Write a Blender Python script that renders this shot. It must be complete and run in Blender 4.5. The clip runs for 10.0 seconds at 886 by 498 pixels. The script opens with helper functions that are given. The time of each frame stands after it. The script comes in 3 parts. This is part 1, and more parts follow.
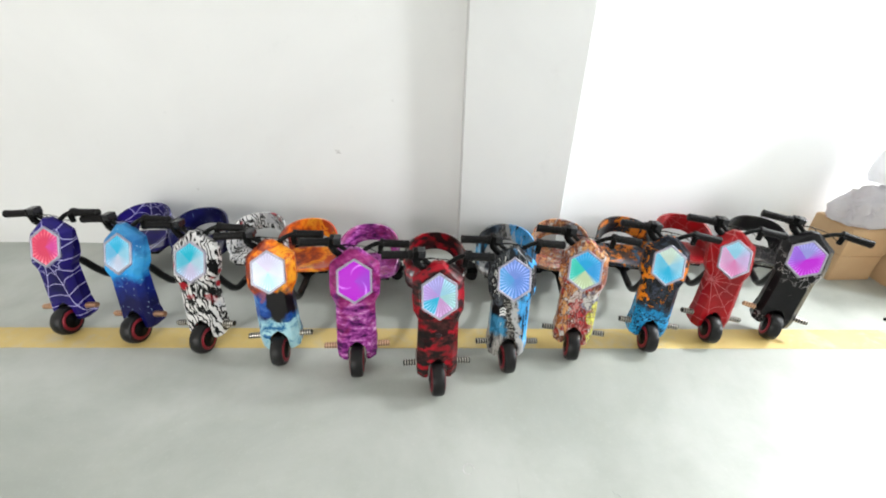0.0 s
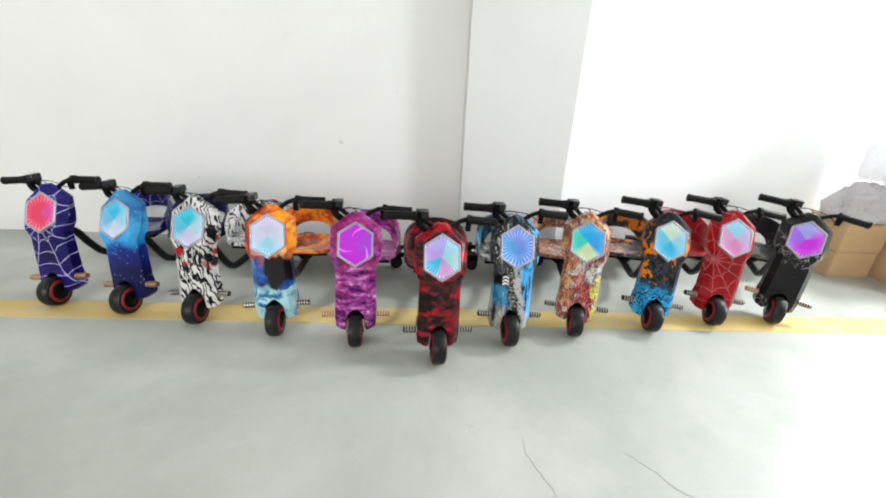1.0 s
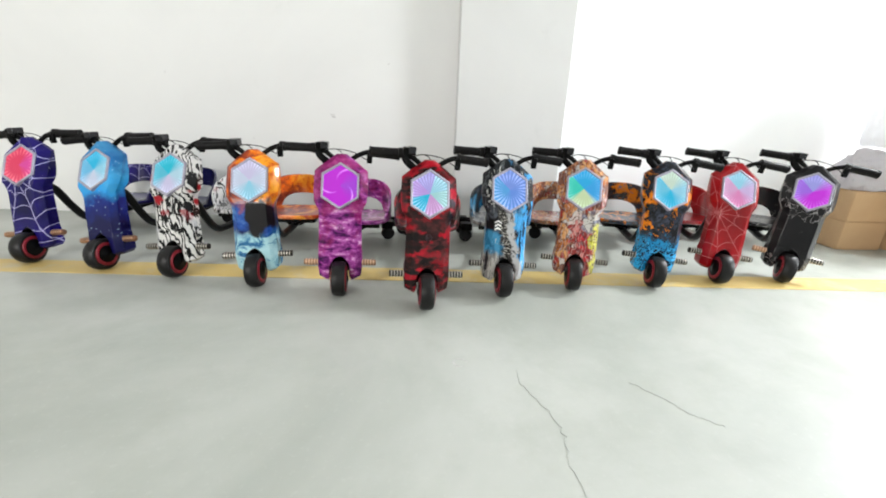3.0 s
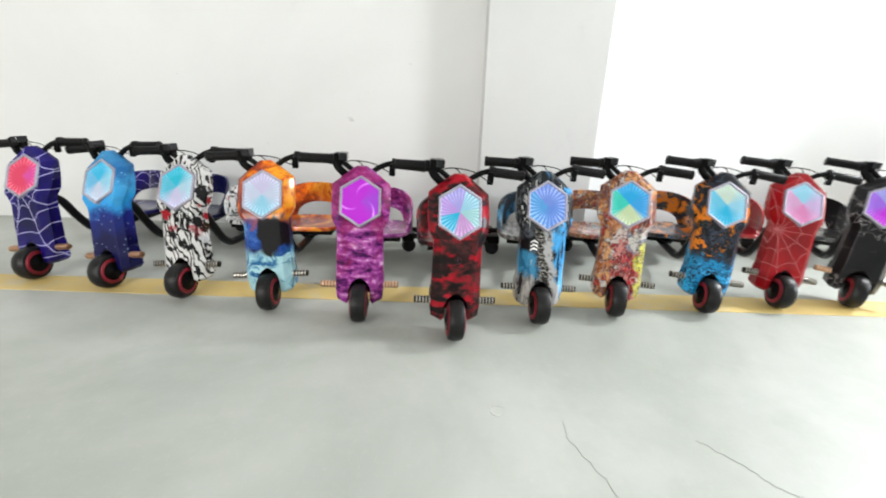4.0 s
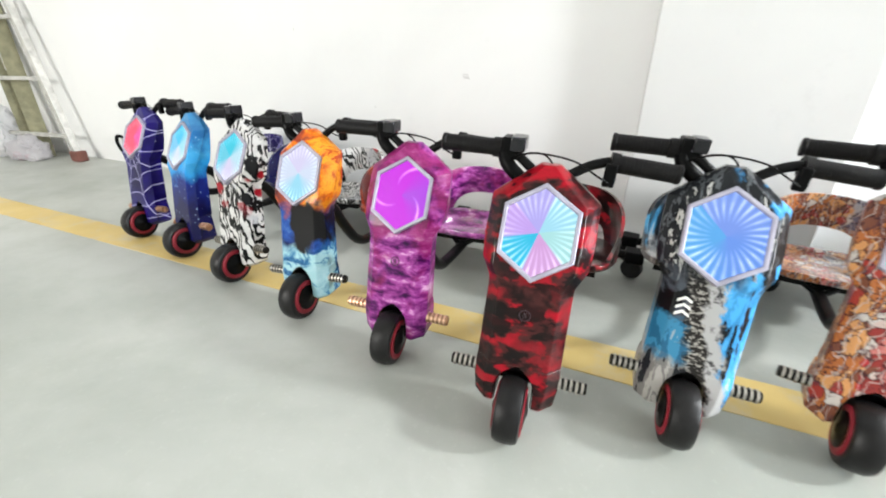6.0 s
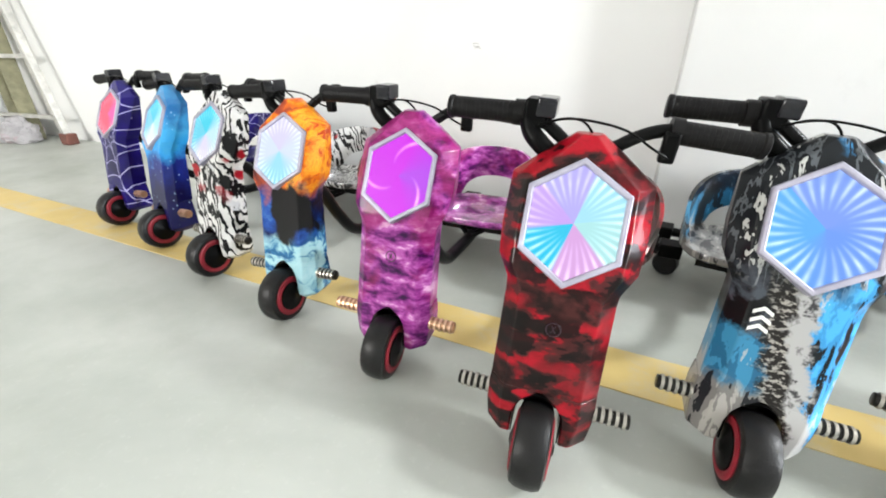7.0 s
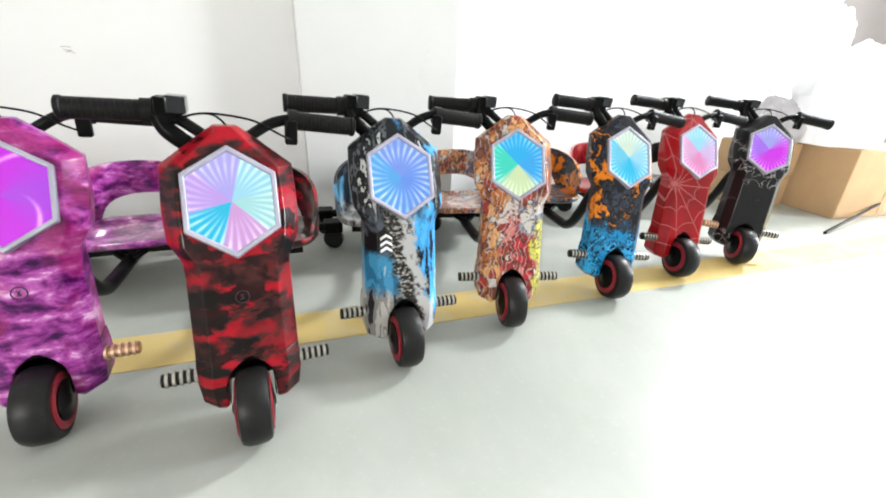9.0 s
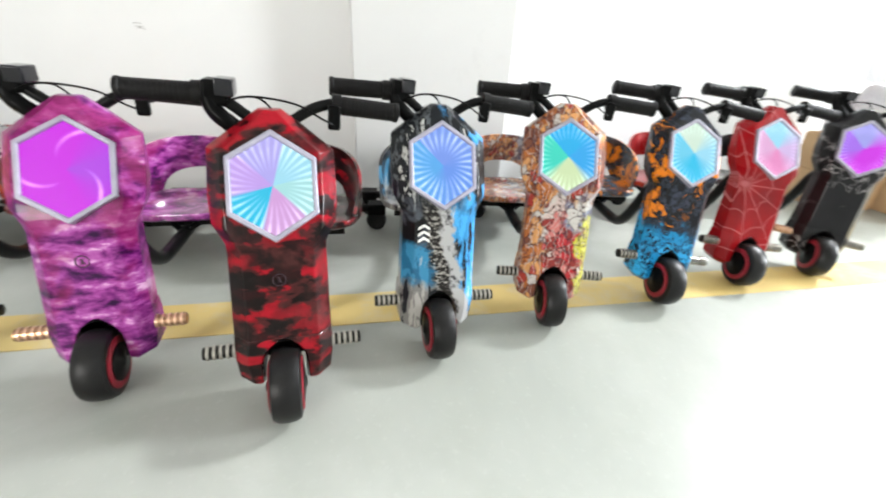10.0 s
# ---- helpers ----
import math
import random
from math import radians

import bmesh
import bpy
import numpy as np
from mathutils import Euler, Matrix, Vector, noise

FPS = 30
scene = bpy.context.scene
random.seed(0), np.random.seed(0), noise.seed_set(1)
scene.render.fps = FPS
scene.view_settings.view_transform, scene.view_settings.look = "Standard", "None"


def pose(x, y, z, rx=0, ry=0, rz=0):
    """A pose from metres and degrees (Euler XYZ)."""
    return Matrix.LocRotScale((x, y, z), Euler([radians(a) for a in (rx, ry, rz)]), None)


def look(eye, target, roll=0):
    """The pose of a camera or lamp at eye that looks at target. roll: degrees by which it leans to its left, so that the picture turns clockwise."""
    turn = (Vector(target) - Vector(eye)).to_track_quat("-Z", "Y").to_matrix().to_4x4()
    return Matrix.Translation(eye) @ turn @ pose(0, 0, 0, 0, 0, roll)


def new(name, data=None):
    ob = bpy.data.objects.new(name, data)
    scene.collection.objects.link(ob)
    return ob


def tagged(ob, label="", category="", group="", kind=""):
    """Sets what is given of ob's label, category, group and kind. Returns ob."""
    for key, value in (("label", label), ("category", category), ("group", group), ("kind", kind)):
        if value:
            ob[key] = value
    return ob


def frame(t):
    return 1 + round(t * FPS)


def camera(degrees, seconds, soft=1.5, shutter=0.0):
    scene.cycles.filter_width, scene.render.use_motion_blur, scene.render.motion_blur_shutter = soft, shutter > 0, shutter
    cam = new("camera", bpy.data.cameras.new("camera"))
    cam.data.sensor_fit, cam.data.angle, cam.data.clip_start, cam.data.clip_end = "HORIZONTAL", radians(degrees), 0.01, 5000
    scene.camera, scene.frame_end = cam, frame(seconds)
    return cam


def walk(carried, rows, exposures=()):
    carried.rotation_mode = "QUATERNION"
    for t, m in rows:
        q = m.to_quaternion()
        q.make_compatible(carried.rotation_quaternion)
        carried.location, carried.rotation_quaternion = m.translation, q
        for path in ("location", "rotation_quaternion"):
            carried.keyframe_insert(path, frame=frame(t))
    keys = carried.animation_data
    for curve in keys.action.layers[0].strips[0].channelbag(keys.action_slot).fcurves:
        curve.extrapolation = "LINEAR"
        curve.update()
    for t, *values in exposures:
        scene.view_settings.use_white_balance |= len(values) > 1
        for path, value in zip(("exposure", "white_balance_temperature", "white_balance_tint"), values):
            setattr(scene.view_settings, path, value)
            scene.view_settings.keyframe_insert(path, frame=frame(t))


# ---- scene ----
cam = camera(94.4, 10.0, soft=1.9, shutter=0.5)
PATH = [
    (0, (-0.028, -1.293, 1.478), (0.034, 0.452, 0.503), 1.5),
    (0.5, (-0.065, -1.376, 1.311), (0.011, 0.423, 0.438), 2.4),
    (1, (-0.059, -1.428, 1.166), (0.028, 0.406, 0.372), 2.7),
    (1.5, (-0.009, -1.496, 0.982), (0.041, 0.365, 0.25), 2.6),
    (2, (0.023, -1.546, 0.859), (0.072, 0.329, 0.166), 2.6),
    (3.5, (-0.01, -1.4, 0.776), (0.067, 0.491, 0.131), 2.0),
    (4, (-0.048, -1.294, 0.819), (-0.042, 0.59, 0.147), 1.9),
    (4.5, (-0.052, -1.212, 0.822), (-0.237, 0.653, 0.123), 1.3),
    (5, (0.059, -1.065, 0.815), (-0.341, 0.755, 0.091), 1.3),
    (5.5, (0.157, -0.876, 0.782), (-0.432, 0.877, 0.019), 1.4),
    (5.7, (0.16, -0.774, 0.781), (-0.544, 0.923, -0.008), 0.2),
    (7, (0.08, -0.488, 0.699), (-0.684, 1.135, -0.186), -0.1),
    (7.5, (0.124, -0.46, 0.704), (-0.3, 1.304, -0.138), 1.4),
    (8, (0.11, -0.48, 0.702), (0.154, 1.335, -0.136), 1.5),
    (8.5, (0.134, -0.579, 0.702), (0.587, 1.191, -0.112), 2.2),
    (9, (0.134, -0.665, 0.684), (0.758, 1.061, -0.111), 2.5),
    (9.5, (0.135, -0.667, 0.667), (0.745, 1.053, -0.152), 3.0),
    (10, (0.159, -0.635, 0.7), (0.565, 1.108, -0.191), 3.4),
]
walk(cam, [(t, look(eye, target, roll)) for t, eye, target, roll in PATH],
     exposures=[(0, -0.13), (4, -0.08), (5.5, 0.12), (7, 0.32), (8, 0.36), (9.0, 0.2), (10, 0.18)])

# ---- light: daylight through the big openings to the right of and behind the camera ----
world = bpy.data.worlds.new("world")
scene.world = world
world.use_nodes = True
sky = world.node_tree.nodes.new("ShaderNodeTexSky")
sky.sky_type, sky.sun_disc = "NISHITA", False
sky.sun_elevation, sky.sun_rotation = radians(40), radians(100)
back = world.node_tree.nodes["Background"]
back.inputs["Strength"].default_value = 0.12
world.node_tree.links.new(sky.outputs["Color"], back.inputs["Color"])


def daylight(name, m, wide, high, power, colour):
    data = bpy.data.lights.new(name, "AREA")
    data.shape, data.size, data.size_y, data.energy, data.color = "RECTANGLE", wide, high, power, colour
    ob = new(name, data)
    ob.matrix_world = m
    return ob


# the loading door in the side wall, the window in the wall behind the camera, an opening in the roof
daylight("door_daylight", look((6.5, -1.0, 1.9), (0.0, -0.2, 0.6)), 0.9, 1.7, 380, (0.92, 0.965, 1.0))
daylight("window_daylight", look((-3.6, -5.1, 2.1), (-2.2, 0, 0.3)), 2.6, 1.5, 205, (1.0, 0.975, 0.925))
daylight("roof_hatch", look((4.8, 1.15, 3.25), (0.0, 0.0, 0.1)), 0.6, 0.6, 285, (0.94, 0.975, 1.0))
# added overhead fill that lifts the left side, no known source
daylight("roof_fill", look((-2.4, 0.35, 3.19), (-2.4, 0.3499, 0)), 5.0, 0.8, 14, (1.0, 0.98, 0.95))



# ---- materials ----
class Nodes:
    """Short way to wire a procedural material."""

    def __init__(self, name, rough=0.5, metal=0.0, coat=0.0, colour=None, shine=0.4):
        self.mat = bpy.data.materials.new(name)
        self.mat.use_nodes = True
        self.tree = self.mat.node_tree
        self.bsdf = self.tree.nodes["Principled BSDF"]
        self.bsdf.inputs["Roughness"].default_value = rough
        self.bsdf.inputs["Metallic"].default_value = metal
        self.bsdf.inputs["Coat Weight"].default_value = coat
        self.bsdf.inputs["Coat Roughness"].default_value = 0.06
        self.bsdf.inputs["Specular IOR Level"].default_value = 0.5 if metal else shine
        if colour:
            self.bsdf.inputs["Base Color"].default_value = (*colour, 1)
        self.coord = self.add("ShaderNodeTexCoord").outputs["Object"]

    def add(self, kind, **values):
        node = self.tree.nodes.new(kind)
        for key, value in values.items():
            self.put(node.inputs[key.replace("_", " ")], value)
        return node

    def put(self, socket, value):
        if isinstance(value, bpy.types.NodeSocket):
            self.tree.links.new(value, socket)
        elif isinstance(value, (tuple, list)):
            socket.default_value = (*value, 1) if len(value) == 3 and socket.type == "RGBA" else value
        else:
            socket.default_value = value

    def base(self, colour):
        self.put(self.bsdf.inputs["Base Color"], colour)
        return self

    def noise(self, scale, detail=4, rough=0.55, distort=0.0, at=None, colour=False):
        n = self.add("ShaderNodeTexNoise", Scale=scale, Detail=detail, Roughness=rough, Distortion=distort, Vector=at or self.coord)
        return n.outputs["Color" if colour else "Fac"]

    def cells(self, scale, feature="F1", at=None, out="Distance", rand=1.0):
        n = self.add("ShaderNodeTexVoronoi")
        n.feature = feature
        self.put(n.inputs["Scale"], scale)
        self.put(n.inputs["Randomness"], rand)
        self.put(n.inputs["Vector"], at or self.coord)
        return n.outputs[out]

    def math(self, op, a, b=0.0, c=None):
        n = self.add("ShaderNodeMath")
        n.operation = op
        self.put(n.inputs[0], a)
        self.put(n.inputs[1], b)
        if c is not None:
            self.put(n.inputs[2], c)
        return n.outputs[0]

    def xyz(self, at=None):
        return self.add("ShaderNodeSeparateXYZ", Vector=at or self.coord).outputs

    def warp(self, scale, amount, at=None):
        """Coordinates pushed about by noise."""
        at = at or self.coord
        n = self.add("ShaderNodeVectorMath")
        n.operation = "MULTIPLY_ADD"
        self.put(n.inputs[0], self.noise(scale, 3, colour=True, at=at))
        n.inputs[1].default_value = (amount,) * 3
        self.put(n.inputs[2], at)
        return n.outputs[0]

    def stretch(self, sx, sy, sz, at=None, turn=(0, 0, 0)):
        n = self.add("ShaderNodeMapping", Vector=at or self.coord, Scale=(sx, sy, sz), Rotation=turn)
        return n.outputs[0]

    def step(self, value, edge, soft=0.01):
        n = self.add("ShaderNodeMapRange")
        self.put(n.inputs["Value"], value)
        n.inputs["From Min"].default_value, n.inputs["From Max"].default_value = edge - soft, edge + soft
        return n.outputs["Result"]

    def mix(self, fac, a, b):
        n = self.add("ShaderNodeMix")
        n.data_type = "RGBA"
        self.put(n.inputs[0], fac)
        self.put(n.inputs[6], a)
        self.put(n.inputs[7], b)
        return n.outputs[2]

    def ramp(self, fac, stops, sharp=False):
        n = self.add("ShaderNodeValToRGB", Fac=fac)
        r = n.color_ramp
        r.interpolation = "CONSTANT" if sharp else "LINEAR"
        while len(r.elements) < len(stops):
            r.elements.new(0.5)
        for e, (p, c) in zip(r.elements, stops):
            e.position, e.color = p, (*c, 1)
        return n.outputs["Color"]

    def bump(self, height, strength=0.2, distance=0.002):
        n = self.add("ShaderNodeBump", Height=height, Strength=strength, Distance=distance)
        self.put(self.bsdf.inputs["Normal"], n.outputs["Normal"])
        return self

    def rough(self, value):
        self.put(self.bsdf.inputs["Roughness"], value)
        return self


def concrete_floor():
    n = Nodes("floor_concrete", 0.5)
    big = n.noise(0.9, 5, 0.6, 0.6)
    mid = n.noise(4.0, 6, 0.65)
    fine = n.noise(60, 3)
    c = n.ramp(big, [(0.3, (0.305, 0.324, 0.288)), (0.5, (0.385, 0.4, 0.363)), (0.7, (0.455, 0.466, 0.43))])
    c = n.mix(n.math("MULTIPLY", n.step(mid, 0.58, 0.1), 0.4), c, (0.33, 0.345, 0.3))
    c = n.mix(n.math("MULTIPLY", n.step(n.noise(1.3, 5, 0.6, 0.4), 0.58, 0.09), 0.2), c, (0.6, 0.61, 0.58))
    c = n.mix(n.math("MULTIPLY", n.step(fine, 0.66, 0.08), 0.1), c, (0.6, 0.61, 0.58))
    n.base(c).rough(n.ramp(mid, [(0.3, (0.32,) * 3), (0.7, (0.5,) * 3)]))
    return n.bump(n.math("ADD", n.math("MULTIPLY", fine, 0.3), mid), 0.12, 0.003).mat


def plaster(name, lo, hi, rough=0.75):
    n = Nodes(name, rough)
    big, mid = n.noise(0.8, 4, 0.6, 0.4), n.noise(5, 6, 0.7)
    c = n.ramp(big, [(0.3, lo), (0.7, hi)])
    c = n.mix(n.math("MULTIPLY", n.step(mid, 0.68, 0.06), 0.18), c, tuple(v * 0.78 for v in lo))
    scratch = n.noise(7, 6, 0.8, 0.3, n.stretch(0.35, 1, 1.6))
    c = n.mix(n.math("MULTIPLY", n.step(scratch, 0.72, 0.02), 0.25), c, (0.5, 0.49, 0.47))
    return n.base(c).bump(n.math("ADD", mid, n.math("MULTIPLY", n.noise(90, 2), 0.2)), 0.15, 0.004).mat


def line_paint():
    n = Nodes("yellow_line_paint", 0.5)
    wear = n.noise(7, 8, 0.7, 0.4)
    c = n.ramp(n.noise(2.5, 4), [(0.3, (0.56, 0.4, 0.13)), (0.7, (0.68, 0.52, 0.21))])
    c = n.mix(n.math("MULTIPLY", n.step(wear, 0.6, 0.1), 0.55), c, (0.5, 0.48, 0.4))
    return n.base(c).bump(wear, 0.1, 0.002).mat


def plain(name, colour, rough=0.5, metal=0.0, vary=0.25, scale=14, coat=0.0, bump=0.1, shine=0.4):
    n = Nodes(name, rough, metal, coat, shine=shine)
    k = n.noise(scale, 5, 0.6)
    lo, hi = tuple(v * (1 - vary) for v in colour), tuple(min(1, v * (1 + vary)) for v in colour)
    n.base(n.ramp(k, [(0.3, lo), (0.7, hi)]))
    return n.bump(n.noise(scale * 8, 3), bump, 0.001).mat


def cardboard():
    n = Nodes("cardboard", 0.85)
    k = n.noise(3, 5)
    c = n.ramp(k, [(0.3, (0.47, 0.3, 0.16)), (0.7, (0.58, 0.39, 0.22))])
    w = n.add("ShaderNodeTexWave", Scale=60.0, Distortion=0.4, Vector=n.coord)
    c = n.mix(n.math("MULTIPLY", w.outputs["Fac"], 0.08), c, (0.35, 0.22, 0.12))
    return n.base(c).bump(k, 0.1, 0.003).mat


def shell(name, seat=False):
    """The glossy printed plastic of one trike; seats carry another stretch of the print."""
    n = Nodes(("printed_seat_" if seat else "printed_shell_") + name, 0.3, 0.0, 1.0 if seat else 0.3, shine=0.35 if seat else 0.12)
    if seat:
        shift = {"fire_ice": 0.24, "galaxy": -0.16, "ember_blue": 0.1, "graffiti": 0.2}.get(name, 0.0)
        n.coord = n.add("ShaderNodeMapping", Vector=n.coord, Location=(0, 0, shift)).outputs[0]
    x, y, z = n.xyz()
    if name == "violet_web":
        c = n.ramp(n.noise(6, 3), [(0.3, (0.018, 0.01, 0.12)), (0.7, (0.06, 0.03, 0.32))])
        dx, dz = n.math("ADD", x, 0.01), n.math("ADD", z, -0.4)
        ang = n.math("ARCTAN2", dz, dx)
        rad = n.math("SQRT", n.math("ADD", n.math("MULTIPLY", dx, dx), n.math("MULTIPLY", dz, dz)))
        spoke = n.math("ABSOLUTE", n.math("SINE", n.math("ADD", n.math("MULTIPLY", ang, 5.5), n.math("MULTIPLY", n.noise(5, 2), 1.2))))
        s1 = n.math("LESS_THAN", n.math("MULTIPLY", spoke, rad), 0.0095)
        sag = n.math("ADD", n.math("MULTIPLY", rad, 17.0), n.math("MULTIPLY", spoke, 0.32))
        ring = n.math("LESS_THAN", n.math("ABSOLUTE", n.math("SUBTRACT", n.math("FRACT", sag), 0.5)), 0.03)
        c = n.mix(n.math("MULTIPLY", n.math("MAXIMUM", s1, ring), 0.8), c, (0.7, 0.68, 0.92))
    elif name == "galaxy":
        h = n.math("ADD", z, n.math("MULTIPLY", n.math("SUBTRACT", n.noise(9, 6, 0.65), 0.5), 0.28))
        c = n.ramp(h, [(0.2, (0.012, 0.012, 0.1)), (0.3, (0.016, 0.04, 0.26)), (0.37, (0.05, 0.4, 0.78)), (0.43, (0.1, 0.44, 0.74)), (0.5, (0.035, 0.2, 0.46)), (0.58, (0.08, 0.33, 0.58))])
        s = n.cells(42)
        c = n.mix(n.math("SUBTRACT", 1.0, n.step(s, 0.09, 0.05)), c, (0.55, 0.75, 0.95))
    elif name == "ink_stripe":
        wv = n.add("ShaderNodeTexWave", Scale=13.0, Distortion=19.0, Detail=3.0, Detail_Scale=1.1, Vector=n.stretch(1.2, 1, 0.55, turn=(0, 0.5, 0)))
        lines = n.step(wv.outputs["Fac"], 0.36, 0.05)
        inky = n.step(n.noise(15, 4, 0.6, 0.6), 0.59, 0.02)
        pale = n.step(n.noise(11, 3, 0.6, 0.4, n.stretch(1, 1, 0.8, turn=(0.7, 0, 0))), 0.6, 0.02)
        c = n.mix(n.math("MULTIPLY", lines, n.math("SUBTRACT", 1.0, inky)), (0.012, 0.012, 0.013), (0.72, 0.71, 0.7))
        c = n.mix(n.math("MULTIPLY", pale, n.step(n.noise(60, 3), 0.42, 0.04)), c, (0.6, 0.6, 0.62))
        red = n.math("MULTIPLY", n.step(n.noise(10, 2, at=n.stretch(1, 1, 1.2)), 0.62, 0.02), n.step(z, 0.28, 0.04))
        c = n.mix(red, c, (0.4, 0.02, 0.035))
    elif name == "fire_ice":
        w = n.warp(10, 0.12)
        k = n.noise(7, 6, 0.65, 0.8, w)
        fire = n.ramp(n.math("ADD", k, n.math("MULTIPLY", x, 1.2)), [(0.3, (0.14, 0.02, 0.02)), (0.44, (0.45, 0.1, 0.04)), (0.52, (0.8, 0.22, 0.02)), (0.6, (0.95, 0.48, 0.05)), (0.68, (0.6, 0.1, 0.02))])
        ice = n.ramp(n.noise(9, 6, 0.65, 0.8, w), [(0.32, (0.01, 0.04, 0.14)), (0.42, (0.05, 0.22, 0.42)), (0.48, (0.42, 0.66, 0.72)), (0.7, (0.62, 0.8, 0.82))])
        deep = n.ramp(n.noise(8, 5, 0.6, 0.5, w), [(0.35, (0.01, 0.02, 0.1)), (0.5, (0.03, 0.12, 0.42)), (0.62, (0.2, 0.42, 0.7))])
        wob = n.math("MULTIPLY", n.math("SUBTRACT", n.noise(13, 5), 0.5), 0.16)
        h = n.math("ADD", z, wob)
        c = n.mix(n.step(h, 0.235, 0.02), ice, deep)
        c = n.mix(n.step(h, 0.36, 0.02), c, fire)
        dx, dz = n.math("ADD", x, -0.03), n.math("MULTIPLY", n.math("ADD", z, -0.305), 0.85)
        far = n.math("ADD", n.math("SQRT", n.math("ADD", n.math("MULTIPLY", dx, dx), n.math("MULTIPLY", dz, dz))), n.math("MULTIPLY", wob, 0.7))
        c = n.mix(n.math("SUBTRACT", 1.0, n.step(far, 0.068, 0.006)), c, (0.014, 0.012, 0.014))
    elif name == "violet_camo":
        k = n.noise(20, 6, 0.62, 0.3, n.stretch(0.8, 0.8, 1.6))
        c = n.ramp(k, [(0.35, (0.09, 0.015, 0.12)), (0.43, (0.27, 0.045, 0.27)), (0.52, (0.5, 0.14, 0.45)), (0.58, (0.62, 0.25, 0.58)), (0.64, (0.85, 0.6, 0.8))])
        c = n.mix(n.math("MULTIPLY", n.step(n.noise(9, 4), 0.53, 0.05), 0.6), c, (0.42, 0.05, 0.2))
    elif name == "red_camo":
        k = n.noise(15, 4, 0.5, 0.25, n.stretch(0.9, 0.9, 1.7))
        c = n.ramp(k, [(0.38, (0.018, 0.008, 0.008)), (0.43, (0.03, 0.012, 0.012)), (0.445, (0.13, 0.04, 0.04)), (0.49, (0.18, 0.04, 0.045)), (0.505, (0.36, 0.018, 0.04)), (0.57, (0.47, 0.022, 0.055)), (0.68, (0.38, 0.02, 0.04))])
        blot = n.step(n.noise(13, 4, 0.5, 0.2, n.stretch(0.9, 0.9, 1.5, turn=(0.3, 0.2, 0))), 0.55, 0.015)
        c = n.mix(n.math("MULTIPLY", blot, 0.92), c, (0.03, 0.012, 0.012))
        dull = n.step(n.noise(7, 3, 0.5, 0.2, n.stretch(1, 1, 1.5, turn=(0.4, 0, 0.3))), 0.54, 0.05)
        c = n.mix(n.math("MULTIPLY", dull, 0.75), c, n.mix(n.step(n.noise(30, 3), 0.5, 0.08), (0.055, 0.022, 0.022), (0.17, 0.06, 0.06)))
    elif name == "tyre_track":
        wob = n.math("MULTIPLY", n.math("SUBTRACT", n.noise(18, 6, 0.7), 0.5), 0.075)
        d = n.math("ADD", n.math("ADD", x, wob), n.math("MULTIPLY", n.math("ADD", z, -0.25), 0.25))
        h = n.math("ADD", z, n.math("MULTIPLY", wob, 1.3))
        flow = n.stretch(2.4, 1, 0.6, turn=(0, -0.35, 0))
        dark = n.mix(n.step(n.noise(14, 5, 0.6, 0.3), 0.57, 0.03), (0.012, 0.012, 0.014), (0.1, 0.11, 0.13))
        teal = n.ramp(n.noise(13, 4, 0.55, 0.3, flow), [(0.0, (0.02, 0.03, 0.04)), (0.44, (0.04, 0.17, 0.28)), (0.53, (0.07, 0.27, 0.42)), (0.64, (0.36, 0.42, 0.46))], True)
        grey = n.ramp(n.noise(13, 4, 0.6, 0.3, flow), [(0.0, (0.03, 0.03, 0.035)), (0.43, (0.24, 0.23, 0.22)), (0.54, (0.4, 0.385, 0.36))], True)
        blue = n.ramp(n.noise(14, 5, 0.62, 0.3, flow), [(0.0, (0.02, 0.025, 0.03)), (0.43, (0.08, 0.34, 0.62)), (0.5, (0.12, 0.45, 0.78)), (0.59, (0.5, 0.57, 0.63)), (0.64, (0.1, 0.4, 0.7))], True)
        left = n.mix(n.step(h, 0.285, 0.008), n.mix(n.step(h, 0.19, 0.012), grey, teal), dark)
        tread = n.noise(95, 3, 0.6, 0.0, n.stretch(1.0, 1, 1.6, turn=(0, 0.5, 0)))
        track = n.mix(n.step(tread, 0.55, 0.03), (0.035, 0.03, 0.028), (0.4, 0.38, 0.35))
        pale = n.mix(n.math("MULTIPLY", n.step(n.noise(24, 5, 0.65), 0.57, 0.03), 0.9), (0.46, 0.455, 0.45), (0.04, 0.04, 0.045))
        c = n.mix(n.step(d, -0.022, 0.005), left, track)
        c = n.mix(n.step(d, 0.012, 0.004), c, pale)
        c = n.mix(n.step(d, 0.043, 0.004), c, blue)
        top = n.ramp(n.noise(12, 4, 0.6, 0.3, flow), [(0.0, (0.02, 0.022, 0.026)), (0.46, (0.13, 0.14, 0.15)), (0.5, (0.02, 0.022, 0.026)), (0.57, (0.5, 0.5, 0.48)), (0.63, (0.05, 0.055, 0.06))], True)
        c = n.mix(n.step(h, 0.37, 0.02), c, n.mix(n.math("MULTIPLY", n.step(d, 0.085, 0.012), n.step(n.noise(12, 3), 0.55, 0.02)), top, blue))
    elif name == "graffiti":
        w = n.warp(26, 0.06)
        pick = n.add("ShaderNodeSeparateColor", Color=n.cells(46, "F1", n.stretch(1, 1, 0.7, w, (0, 0.4, 0)), "Color", 1.0)).outputs[0]
        amber = n.ramp(pick, [(0.0, (0.5, 0.2, 0.07)), (0.3, (0.26, 0.11, 0.07)), (0.5, (0.66, 0.36, 0.16)), (0.75, (0.42, 0.08, 0.06)), (0.88, (0.6, 0.56, 0.52))], True)
